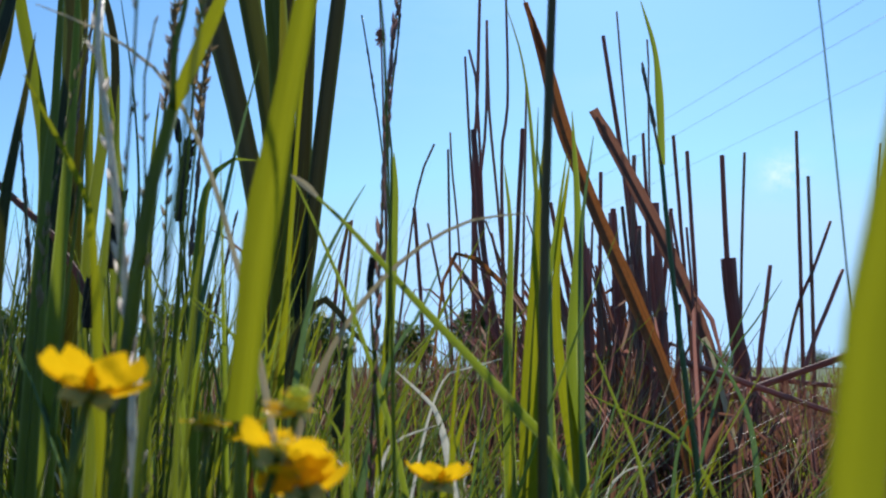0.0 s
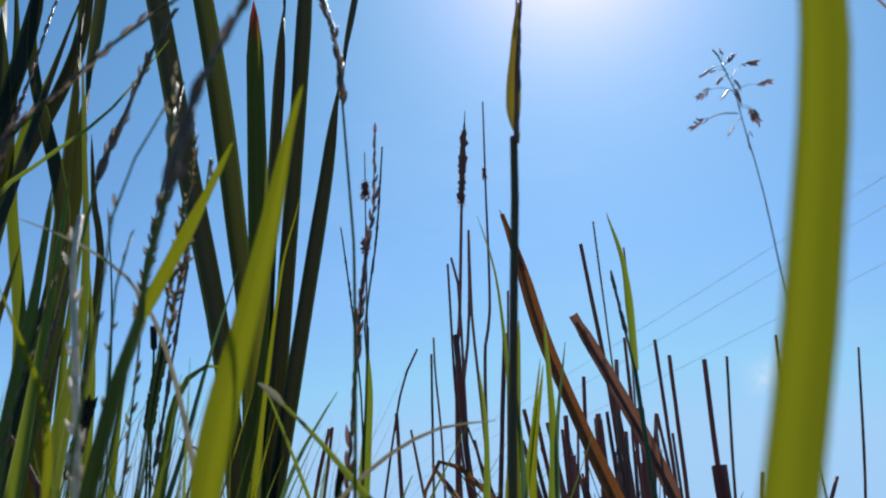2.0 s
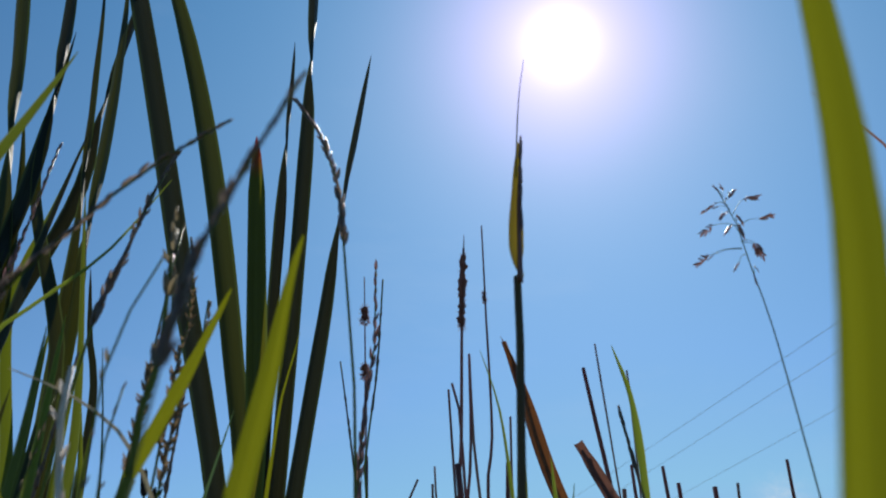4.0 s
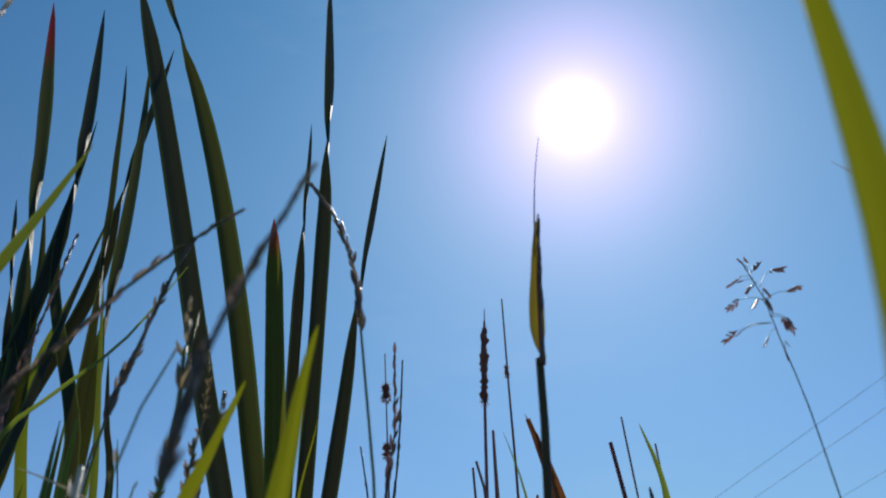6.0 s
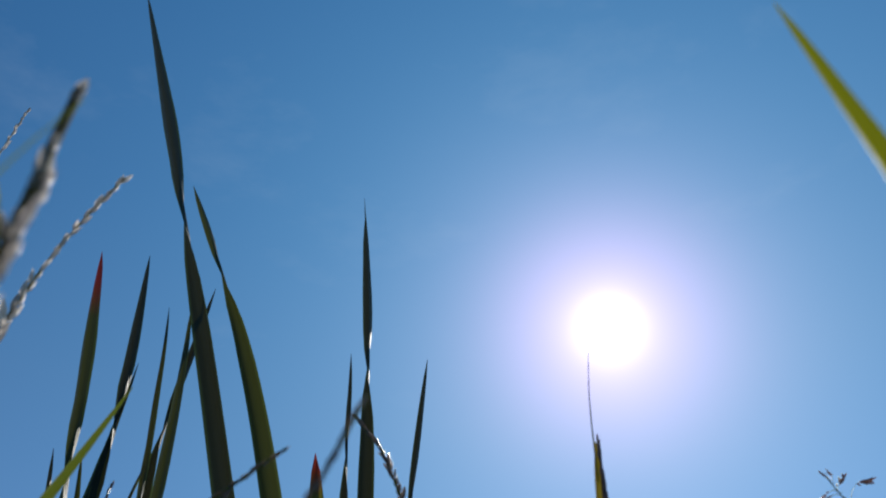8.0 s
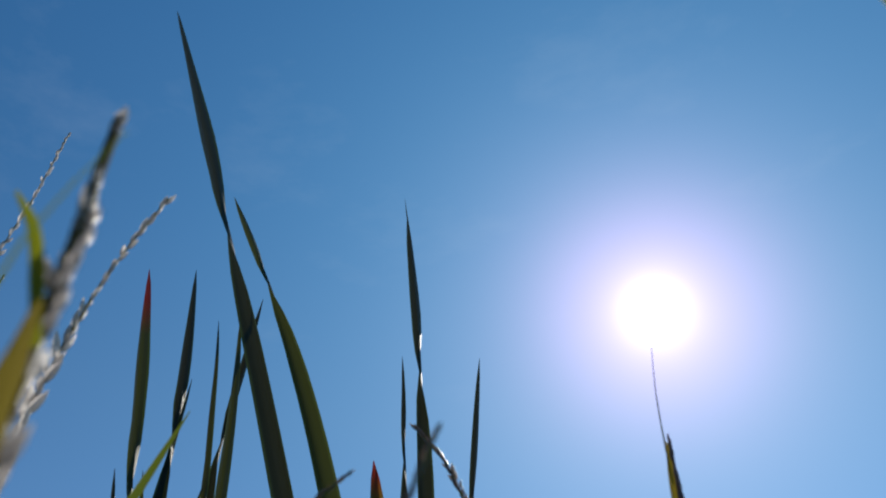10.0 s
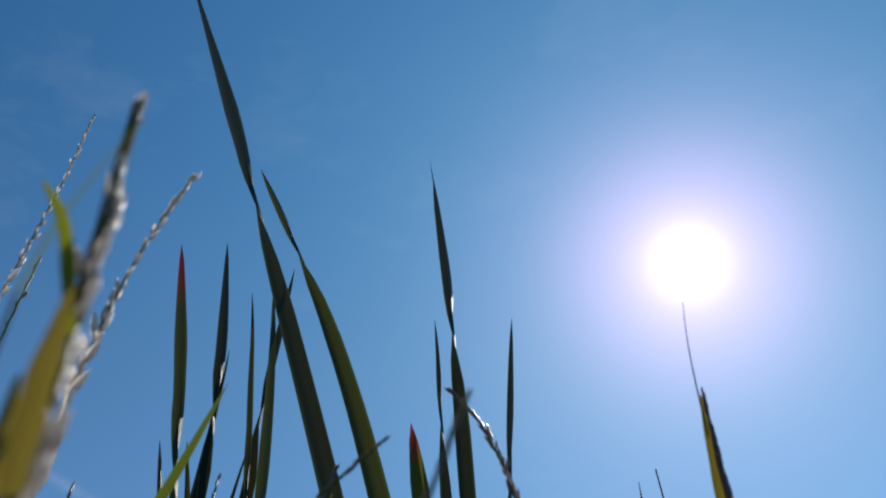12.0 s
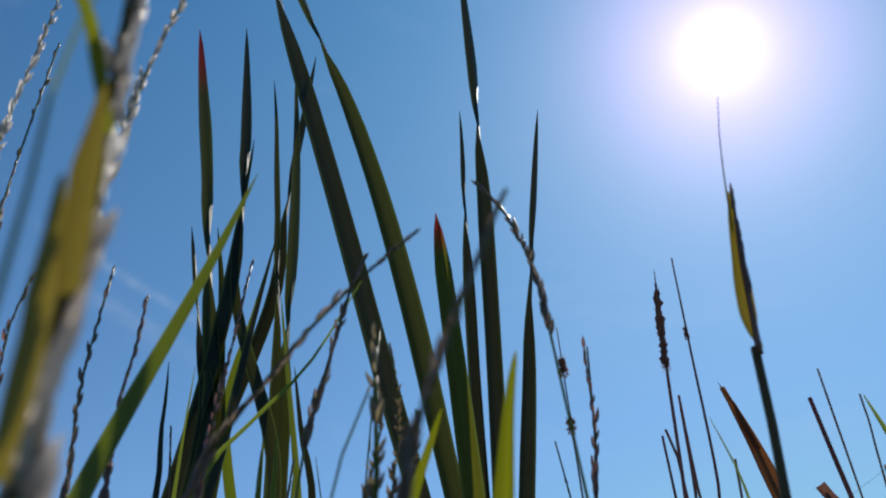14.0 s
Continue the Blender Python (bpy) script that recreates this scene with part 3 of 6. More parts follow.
def tree(x, y, height, spread, seed):
    """A far field tree: tapered trunk, limbs, and a ragged crown of leaf clumps."""
    pick = random.Random(seed)
    root = thing("tree", (x, y, 0), "leafy green tree far off at the meadow's edge", "tree", "far trees")
    top = Vector((x + pick.uniform(-0.3, 0.3), y, height * 0.8))
    stem(root, ((x, y, -0.1), (x + 0.1, y, height * 0.4), top), height * 0.03, height * 0.008, BARK, "trunk")
    blobs = []
    for k in range(9):
        c = 2.4 * k
        z = height * pick.uniform(0.3, 0.9)
        r = spread * pick.uniform(0.45, 0.8) * (1.1 - abs(z / height - 0.55))
        tip = Vector((x + math.cos(c) * r, y + math.sin(c) * r, z))
        stem(root, ((x, y, z * 0.6), (x + math.cos(c) * r * 0.5, y + math.sin(c) * r * 0.5, z * 0.85), tip), height * 0.01, height * 0.003, BARK, "limb", count=5, sides=5)
        blobs.append((tip, spread * pick.uniform(0.35, 0.6)))
    blobs.append((top, spread * 0.5))
    verts, uvs, faces = [], [], []
    for centre, r in blobs:
        for _ in range(420):
            d = Vector((pick.gauss(0, 1), pick.gauss(0, 1), pick.gauss(0, 0.8)))
            p = centre + d.normalized() * r * pick.random() ** 0.4
            a = Vector((pick.uniform(-1, 1), pick.uniform(-1, 1), pick.uniform(-0.6, 0.6))).normalized() * height * 0.05 * pick.uniform(0.6, 1.3)
            b = a.cross(Vector((pick.uniform(-1, 1), pick.uniform(-1, 1), 1))).normalized() * a.length * 0.5
            f = len(verts)
            verts += [p - a, p + b, p + a, p - b]
            uvs += [(0.5, 0), (1, 0.5), (0.5, 1), (0, 0.5)]
            faces.append((f, f + 1, f + 2, f + 3))
    hang("crown", mesh_of("crown", verts, faces, uvs, FOLIAGE), root)


for n, (x, y, height, spread) in enumerate((
        (2.6, 62, 4.6, 2.0), (5.0, 66, 3.6, 2.4), (-8.5, 60, 4.2, 2.2), (-13, 63, 3.6, 2.6), (-19, 60, 4.4, 2.4), (-26, 64, 4.0, 2.8),
        (9.5, 70, 2.6, 2.2), (14.5, 66, 2.2, 2.4), (41, 122, 2.4, 2.6), (52, 118, 2.2, 2.5), (57, 115, 2.6, 2.6), (66, 120, 2.3, 2.6), (-33, 62, 4.2, 2.8), (-3, 72, 3.8, 2.4))):
    tree(x, y, height, spread, 40 + n)


def wire(a, b):
    """A cable of a power line; it sags between far ends."""
    a, b = Vector(a), Vector(b)
    d = (b - a)
    p, q = a - d * 6.0, b + d * 2.2
    line = [p.lerp(q, s / 8) - Vector((0, 0, 0.25 * (1 - ((s - 4) / 4) ** 2))) for s in range(9)]
    ob = new("power_cable", tube_data(line, 0.0058, 0.0058, WIRE, count=40, sides=6))
    tagged(ob, "thin grey overhead power cable against the sky", "cable", "overhead cables")


wire(*((7.473, 27.856, 9.000), (9.453, 19.384, 9.000)))
wire(*((7.490, 33.907, 9.000), (10.221, 21.273, 9.000)))
wire(*((10.288, 34.284, 9.000), (12.066, 25.805, 9.000)))

# ---------------------------------------------------------------- living cattails
fan = thing("cattail_plant", (-0.13, 0.66, 0), "tall green cattail with a fan of long flat leaves", "cattail", "living cattails")
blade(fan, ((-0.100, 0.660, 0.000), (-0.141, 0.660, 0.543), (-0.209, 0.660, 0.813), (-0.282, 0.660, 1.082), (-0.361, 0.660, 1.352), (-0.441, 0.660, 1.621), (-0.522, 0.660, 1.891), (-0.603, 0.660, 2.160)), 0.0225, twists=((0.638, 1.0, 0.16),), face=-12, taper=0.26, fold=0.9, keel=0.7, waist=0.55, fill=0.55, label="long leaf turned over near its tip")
blade(fan, ((-0.105, 0.660, 0.000), (-0.134, 0.660, 0.600), (-0.159, 0.660, 0.742), (-0.188, 0.660, 0.883), (-0.223, 0.660, 1.024), (-0.266, 0.660, 1.165), (-0.317, 0.660, 1.307), (-0.370, 0.660, 1.448)), 0.0182, CATTAIL_LIGHTER, twists=((0.852, 1.0, 0.14),), face=14, taper=0.20, fold=0.9, keel=0.7, waist=0.55, fill=0.55)
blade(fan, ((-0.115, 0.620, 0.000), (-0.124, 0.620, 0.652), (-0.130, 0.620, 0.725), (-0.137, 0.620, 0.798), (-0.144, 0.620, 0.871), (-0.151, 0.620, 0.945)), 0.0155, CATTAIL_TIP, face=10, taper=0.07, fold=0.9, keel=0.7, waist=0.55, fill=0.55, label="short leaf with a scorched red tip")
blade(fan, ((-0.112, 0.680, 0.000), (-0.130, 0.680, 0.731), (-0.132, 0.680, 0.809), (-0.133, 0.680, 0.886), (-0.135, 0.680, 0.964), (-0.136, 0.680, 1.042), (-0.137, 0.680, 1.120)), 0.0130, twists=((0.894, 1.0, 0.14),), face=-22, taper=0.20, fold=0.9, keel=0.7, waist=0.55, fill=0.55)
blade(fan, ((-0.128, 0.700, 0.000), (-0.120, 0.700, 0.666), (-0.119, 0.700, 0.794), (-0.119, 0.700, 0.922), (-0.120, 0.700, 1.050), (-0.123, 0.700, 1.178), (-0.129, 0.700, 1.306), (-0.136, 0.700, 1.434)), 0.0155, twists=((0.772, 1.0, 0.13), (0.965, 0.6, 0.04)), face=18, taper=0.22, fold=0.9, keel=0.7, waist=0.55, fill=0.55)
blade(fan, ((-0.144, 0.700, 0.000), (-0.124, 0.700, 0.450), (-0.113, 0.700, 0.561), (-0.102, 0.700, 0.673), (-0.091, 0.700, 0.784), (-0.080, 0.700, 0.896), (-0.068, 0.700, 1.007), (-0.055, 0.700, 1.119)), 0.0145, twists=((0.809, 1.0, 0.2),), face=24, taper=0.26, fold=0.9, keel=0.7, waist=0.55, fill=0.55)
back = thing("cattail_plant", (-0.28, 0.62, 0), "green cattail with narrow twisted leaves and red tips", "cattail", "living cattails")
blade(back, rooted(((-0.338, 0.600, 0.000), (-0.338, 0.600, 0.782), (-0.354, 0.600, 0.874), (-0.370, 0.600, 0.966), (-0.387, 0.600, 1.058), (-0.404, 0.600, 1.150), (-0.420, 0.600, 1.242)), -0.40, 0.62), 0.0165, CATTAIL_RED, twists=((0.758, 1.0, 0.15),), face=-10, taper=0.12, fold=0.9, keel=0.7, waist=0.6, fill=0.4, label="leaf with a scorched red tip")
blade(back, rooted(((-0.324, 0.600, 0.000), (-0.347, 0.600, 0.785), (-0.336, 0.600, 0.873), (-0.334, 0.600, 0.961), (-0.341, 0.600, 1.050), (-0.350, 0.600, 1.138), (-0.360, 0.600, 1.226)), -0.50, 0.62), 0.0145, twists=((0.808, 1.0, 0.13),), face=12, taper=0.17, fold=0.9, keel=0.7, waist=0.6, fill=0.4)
blade(back, rooted(((-0.294, 0.620, 0.000), (-0.294, 0.620, 0.837), (-0.301, 0.620, 0.901), (-0.308, 0.620, 0.965), (-0.315, 0.620, 1.029), (-0.321, 0.620, 1.093), (-0.329, 0.620, 1.157)), -0.25, 0.62), 0.0125, CATTAIL_LIGHTER, twists=((0.783, 1.0, 0.13),), face=-20, taper=0.3, fold=0.9, keel=0.7, waist=0.6, fill=0.4)
blade(back, rooted(((-0.304, 0.660, 0.000), (-0.304, 0.660, 0.835), (-0.306, 0.660, 0.908), (-0.309, 0.660, 0.981), (-0.312, 0.660, 1.054), (-0.317, 0.660, 1.127), (-0.324, 0.660, 1.200)), -0.26, 0.62), 0.0165, CATTAIL_LIGHTER, twists=((0.732, 1.0, 0.13),), face=8, taper=0.3, fold=0.9, keel=0.7, waist=0.6, fill=0.4)
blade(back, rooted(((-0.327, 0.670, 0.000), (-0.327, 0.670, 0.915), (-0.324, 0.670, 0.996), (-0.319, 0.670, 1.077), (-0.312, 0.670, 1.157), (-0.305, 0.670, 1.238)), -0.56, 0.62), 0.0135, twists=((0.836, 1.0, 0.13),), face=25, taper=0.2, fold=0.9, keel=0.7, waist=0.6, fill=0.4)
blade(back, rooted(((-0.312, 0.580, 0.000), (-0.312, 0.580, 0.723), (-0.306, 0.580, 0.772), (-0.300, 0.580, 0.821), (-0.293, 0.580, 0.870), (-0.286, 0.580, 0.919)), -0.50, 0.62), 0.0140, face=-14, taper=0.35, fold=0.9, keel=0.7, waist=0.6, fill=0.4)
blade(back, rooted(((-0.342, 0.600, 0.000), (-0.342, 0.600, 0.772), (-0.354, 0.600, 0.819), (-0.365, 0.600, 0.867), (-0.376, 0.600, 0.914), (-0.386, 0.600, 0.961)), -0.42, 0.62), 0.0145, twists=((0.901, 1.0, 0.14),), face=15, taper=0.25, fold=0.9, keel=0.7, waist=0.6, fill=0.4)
blade(back, rooted(((-0.318, 0.620, 0.000), (-0.340, 0.620, 0.713), (-0.348, 0.620, 0.823), (-0.355, 0.620, 0.892), (-0.370, 0.620, 0.970)), -0.50, 0.62), 0.0150, CATTAIL_LIGHTER, face=20, taper=0.35, fold=0.9, keel=0.7, waist=0.13, fill=0.78)
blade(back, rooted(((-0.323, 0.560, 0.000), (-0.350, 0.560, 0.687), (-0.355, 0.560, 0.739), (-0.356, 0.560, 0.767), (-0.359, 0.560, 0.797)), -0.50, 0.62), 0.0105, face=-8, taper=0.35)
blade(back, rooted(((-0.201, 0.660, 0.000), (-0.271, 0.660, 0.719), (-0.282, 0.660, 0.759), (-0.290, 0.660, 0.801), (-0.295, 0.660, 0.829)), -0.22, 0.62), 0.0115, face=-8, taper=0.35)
side = thing("cattail_plant", (-0.50, 0.66, 0), "green cattail clump leaning across the meadow grass", "cattail", "living cattails")
blade(side, ((-0.297, 0.620, 0.000), (-0.300, 0.620, 0.454), (-0.301, 0.620, 0.606), (-0.336, 0.620, 0.781), (-0.321, 0.620, 0.864), (-0.305, 0.620, 0.950)), 0.0145, OLIVE_GREEN, face=-10, taper=0.5)
blade(side, ((-0.303, 0.600, 0.000), (-0.288, 0.600, 0.486), (-0.280, 0.600, 0.610), (-0.278, 0.600, 0.715), (-0.332, 0.600, 0.886), (-0.332, 0.600, 1.057)), 0.0150, CATTAIL_LIGHTER, face=15, taper=0.5)
blade(side, ((-0.248, 0.580, 0.000), (-0.247, 0.580, 0.454), (-0.247, 0.580, 0.548), (-0.242, 0.580, 0.630), (-0.276, 0.580, 0.854)), 0.0095, OLIVE_GREEN, face=0, taper=0.45)
blade(side, ((-0.227, 0.580, 0.000), (-0.230, 0.580, 0.485), (-0.231, 0.580, 0.576), (-0.233, 0.580, 0.651)), 0.0120, OLIVE_GREEN, face=5, taper=0.5)

blade(side, ((-0.271, 0.620, 0.000), (-0.288, 0.620, 0.514), (-0.295, 0.620, 0.613), (-0.299, 0.620, 0.759)), 0.0120, OLIVE_GREEN, face=-12, taper=0.5, fold=0.8)
blade(side, ((-0.239, 0.600, 0.000), (-0.253, 0.600, 0.512), (-0.260, 0.600, 0.616), (-0.261, 0.600, 0.715)), 0.0110, OLIVE_GREEN, face=10, taper=0.5, fold=0.8)
blade(side, ((-0.232, 0.640, 0.000), (-0.248, 0.640, 0.515), (-0.253, 0.640, 0.596), (-0.269, 0.640, 0.693)), 0.0120, OLIVE_GREEN, face=18, taper=0.5, fold=0.8)
blade(side, ((-0.195, 0.580, 0.000), (-0.204, 0.580, 0.509), (-0.206, 0.580, 0.578), (-0.203, 0.580, 0.644)), 0.0100, OLIVE_GREEN, face=-20, taper=0.5, fold=0.8)
blade(side, ((-0.289, 0.660, 0.000), (-0.303, 0.660, 0.518), (-0.305, 0.660, 0.596), (-0.309, 0.660, 0.661)), 0.0135, CATTAIL_LIGHTER, face=5, taper=0.5, fold=0.8)

# ---------------------------------------------------------------- near grass
edge = thing("broad_grass", (0.048, 0.10, 0), "broad bright green grass blade standing alone", "grass", "broad grasses")
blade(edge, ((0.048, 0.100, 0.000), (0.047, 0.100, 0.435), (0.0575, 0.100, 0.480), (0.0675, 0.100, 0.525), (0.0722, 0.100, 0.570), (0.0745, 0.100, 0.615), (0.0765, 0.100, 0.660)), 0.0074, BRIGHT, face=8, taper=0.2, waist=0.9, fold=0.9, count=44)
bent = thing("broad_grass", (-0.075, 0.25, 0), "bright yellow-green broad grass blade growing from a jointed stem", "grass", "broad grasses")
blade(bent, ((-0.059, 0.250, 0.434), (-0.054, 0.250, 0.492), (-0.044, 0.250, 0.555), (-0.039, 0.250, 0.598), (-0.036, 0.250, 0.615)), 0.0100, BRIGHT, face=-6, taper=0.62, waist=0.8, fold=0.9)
stem(bent, ((-0.058, 0.250, 0.000), (-0.059, 0.250, 0.412), (-0.059, 0.250, 0.425), (-0.059, 0.250, 0.434)), 0.0016, 0.0019, GRASS)
joint = thing("jointed_grass", (-0.11, 0.30, 0), "jointed grass stem with a leaf folding out at the node", "grass", "broad grasses")
stem(joint, ((-0.126, 0.300, 0.000), (-0.113, 0.300, 0.428), (-0.110, 0.300, 0.488), (-0.104, 0.300, 0.530), (-0.100, 0.300, 0.544)), 0.0040, 0.0024, GRASS)
blade(joint, ((-0.100, 0.300, 0.544), (-0.094, 0.300, 0.560), (-0.084, 0.300, 0.586), (-0.072, 0.300, 0.620)), 0.0062, BRIGHT, face=10, taper=0.8, waist=0.6)
spray = stem(joint, ((-0.100, 0.300, 0.544), (-0.100, 0.300, 0.569), (-0.097, 0.300, 0.587), (-0.098, 0.300, 0.636)), 0.0013, 0.0008, GRASS, "seed_stem")
husks(spray, ((-0.100, 0.300, 0.569), (-0.097, 0.300, 0.587), (-0.098, 0.300, 0.636), (-0.099, 0.300, 0.655)), 16, 0.008, SEED_GREEN, 0.2, 22, 5, True)
cross = thing("arching_grass", (0.05, 0.37, 0), "arching green grass blade with a bleached white tip", "grass", "broad grasses")
blade(cross, ((0.116, 0.370, 0.000), (0.050, 0.370, 0.409), (0.032, 0.370, 0.432), (-0.011, 0.370, 0.478), (-0.044, 0.370, 0.514), (-0.067, 0.370, 0.535)), 0.0062, GRASS, face=0, taper=0.5, label="pale-tipped arching blade")
blade(cross, ((-0.056, 0.366, 0.525), (-0.061, 0.366, 0.530), (-0.068, 0.366, 0.535)), 0.0030, STRAW, "bleached dry tip", face=10, taper=0.5, waist=0.5, count=10)
lone_blade(((-0.140, 0.390, 0.000), (-0.063, 0.390, 0.429), (-0.043, 0.390, 0.472), (-0.017, 0.390, 0.501), (0.012, 0.390, 0.518), (0.040, 0.390, 0.522)), 0.0042, STRAW, "dry straw-coloured grass blade bowed over the others", "dry_grass")
lone_blade(((0.033, 0.450, 0.000), (-0.019, 0.450, 0.382), (-0.043, 0.450, 0.465), (-0.069, 0.450, 0.526), (-0.082, 0.450, 0.553)), 0.004, GRASS)
needle = thing("budding_grass", (0.05, 0.37, 0), "tall grass stem with a seed head still in its sheath", "grass", "flowering grasses")
stem(needle, ((0.036, 0.363, 0.000), (0.042, 0.363, 0.395), (0.044, 0.363, 0.486), (0.049, 0.363, 0.599), (0.051, 0.363, 0.640), (0.051, 0.363, 0.658)), 0.0026, 0.0020, SHEATH)
stem(needle, ((0.054, 0.363, 0.718), (0.056, 0.363, 0.747), (0.059, 0.363, 0.775), (0.063, 0.363, 0.800)), 0.00055, 0.00018, BLEACHED, "awn")
blade(needle, ((0.053, 0.361, 0.657), (0.051, 0.361, 0.665), (0.052, 0.361, 0.693), (0.054, 0.361, 0.717), (0.056, 0.361, 0.739)), 0.0085, OLIVE, face=25, taper=0.75, waist=0.2, fill=0.2, label="sheath ending in a fine pointed tip")
stem(needle, ((0.052, 0.361, 0.654), (0.053, 0.361, 0.676), (0.054, 0.361, 0.701), (0.058, 0.361, 0.740)), 0.0016, 0.0005, SEED_PURPLE, "bud")
husks(needle, ((0.054, 0.359, 0.675), (0.055, 0.359, 0.706), (0.057, 0.359, 0.739)), 12, 0.006, SEED_PURPLE, 0.1, 6, 9)

lone_blade(((0.406, 0.400, 0.000), (0.286, 0.400, 0.753), (0.267, 0.400, 0.785), (0.246, 0.400, 0.806)), 0.0075, SEED_PURPLE, "purplish grass blade reaching in from the side", taper=0.6)
lone_blade(((-0.068, 0.085, 0.000), (-0.072, 0.085, 0.565), (-0.073, 0.085, 0.581), (-0.071, 0.085, 0.599), (-0.063, 0.085, 0.620)), 0.0022, GRASS, "thin curved green grass blade standing alone", taper=0.7)

# slim seed heads
seed_grass(((-0.078, 0.100, 0.000), (-0.075, 0.100, 0.532), (-0.075, 0.100, 0.552), (-0.075, 0.100, 0.572), (-0.076, 0.100, 0.593), (-0.077, 0.100, 0.613), (-0.079, 0.100, 0.633), (-0.080, 0.100, 0.653)), 0.0026, 120, 0.0105, SEED_PALE, OLIVE, 0.70, "stout grass stem with a pale silvery seed head", 22, 11,
           leaves=((((-0.073, 0.097, 0.583), (-0.078, 0.097, 0.599), (-0.084, 0.097, 0.614), (-0.092, 0.097, 0.627)), 0.0022, BRIGHT), (((-0.069, 0.093, 0.553), (-0.071, 0.093, 0.571), (-0.072, 0.093, 0.589)), 0.0045, OLIVE), (((-0.073, 0.094, 0.530), (-0.073, 0.094, 0.543), (-0.074, 0.094, 0.558), (-0.076, 0.094, 0.574)), 0.0042, OLIVE)))
seed_grass(((-0.232, 0.240, 0.000), (-0.193, 0.240, 0.683), (-0.191, 0.240, 0.713), (-0.188, 0.240, 0.743), (-0.183, 0.240, 0.773), (-0.175, 0.240, 0.803), (-0.164, 0.240, 0.833)), 0.0012, 64, 0.0120, SEED_PALE, OLIVE, 0.55, "thin stem with a silvery nodding seed head", 27, 12)
seed_grass(((-0.346, 0.300, 0.000), (-0.316, 0.300, 0.815), (-0.313, 0.300, 0.859), (-0.310, 0.300, 0.902), (-0.307, 0.300, 0.945), (-0.307, 0.300, 0.989), (-0.307, 0.300, 1.032)), 0.0011, 76, 0.0105, SEED_PALE, STRAW, 0.45, "thin stem with a narrow silvery seed head", 24, 13)
seed_grass(((-0.346, 0.330, 0.000), (-0.332, 0.330, 0.782), (-0.332, 0.330, 0.815), (-0.331, 0.330, 0.848), (-0.330, 0.330, 0.881), (-0.329, 0.330, 0.914)), 0.0012, 72, 0.0091, SEED, GRASS, 0.2, "narrow brownish grass spike", 18, 14)
seed_grass(((-0.240, 0.360, 0.000), (-0.272, 0.360, 0.629), (-0.277, 0.360, 0.682), (-0.275, 0.360, 0.721), (-0.273, 0.360, 0.751)), 0.0012, 87, 0.0104, SEED, GRASS, 0.35, "narrow brownish grass spike", 18, 15)
seed_grass(((-0.242, 0.360, 0.000), (-0.250, 0.360, 0.627), (-0.252, 0.360, 0.667), (-0.249, 0.360, 0.697), (-0.248, 0.360, 0.728)), 0.0012, 76, 0.0104, SEED_PURPLE, GRASS, 0.5, "purplish narrow grass spike", 14, 16)
seed_grass(((-0.275, 0.340, 0.000), (-0.308, 0.340, 0.665), (-0.313, 0.340, 0.703), (-0.310, 0.340, 0.725), (-0.308, 0.340, 0.739)), 0.0011, 57, 0.0104, SEED_PURPLE, GRASS, 0.3, "purplish narrow grass spike", 16, 17)
seed_grass(((-0.256, 0.400, 0.000), (-0.223, 0.400, 0.655), (-0.217, 0.400, 0.706), (-0.213, 0.400, 0.741), (-0.210, 0.400, 0.769)), 0.0012, 57, 0.0091, SEED_PURPLE, GRASS, 0.55, "purplish narrow grass spike", 14, 18)
seed_grass(((-0.050, 0.450, 0.000), (-0.028, 0.450, 0.635), (-0.024, 0.450, 0.665), (-0.025, 0.450, 0.691), (-0.025, 0.450, 0.713)), 0.0010, 64, 0.0104, SEED_PURPLE, GRASS, 0.3, "dark slim grass spike", 14, 19)
seed_grass(((-0.080, 0.300, 0.000), (-0.112, 0.300, 0.461), (-0.120, 0.300, 0.517), (-0.130, 0.300, 0.576), (-0.129, 0.300, 0.587)), 0.0026, 34, 0.0085, SEED_PALE, BLEACHED, 0.62, "bleached grass stem with a ragged pale seed head", 26, 71, loose=True)
# arching flowering grass in front of the fan
seed_grass(((-0.010, 0.360, 0.000), (-0.027, 0.360, 0.603), (-0.030, 0.360, 0.630), (-0.033, 0.360, 0.658), (-0.036, 0.360, 0.686), (-0.040, 0.360, 0.713), (-0.049, 0.360, 0.741), (-0.066, 0.360, 0.769)), 0.0012, 83, 0.0105, SEED, GRASS, 0.87, "grass stem bowed over by its seed head", 25, 21)
seed_grass(((-0.190, 0.370, 0.000), (-0.154, 0.370, 0.647), (-0.148, 0.370, 0.670), (-0.143, 0.370, 0.694), (-0.137, 0.370, 0.717), (-0.128, 0.370, 0.741)), 0.0012, 68, 0.0095, SEED, GRASS, 0.83, "grass stem bowed over by its seed head", 24, 22)
seed_grass(((-0.290, 0.250, 0.000), (-0.136, 0.250, 0.593), (-0.125, 0.250, 0.608), (-0.113, 0.250, 0.622), (-0.102, 0.250, 0.637), (-0.086, 0.250, 0.651), (-0.067, 0.250, 0.666)), 0.0011, 49, 0.0080, SEED, GRASS, 0.5, "grass stem leaning with a slim seed head", 14, 23)
seed_grass(((-0.085, 0.160, 0.000), (-0.044, 0.160, 0.555), (-0.040, 0.160, 0.566), (-0.037, 0.160, 0.577), (-0.032, 0.160, 0.587), (-0.028, 0.160, 0.598), (-0.023, 0.160, 0.609)), 0.0008, 44, 0.0062, SEED, GRASS, 0.80, "short grass stem with a slim nodding seed head", 20, 24)
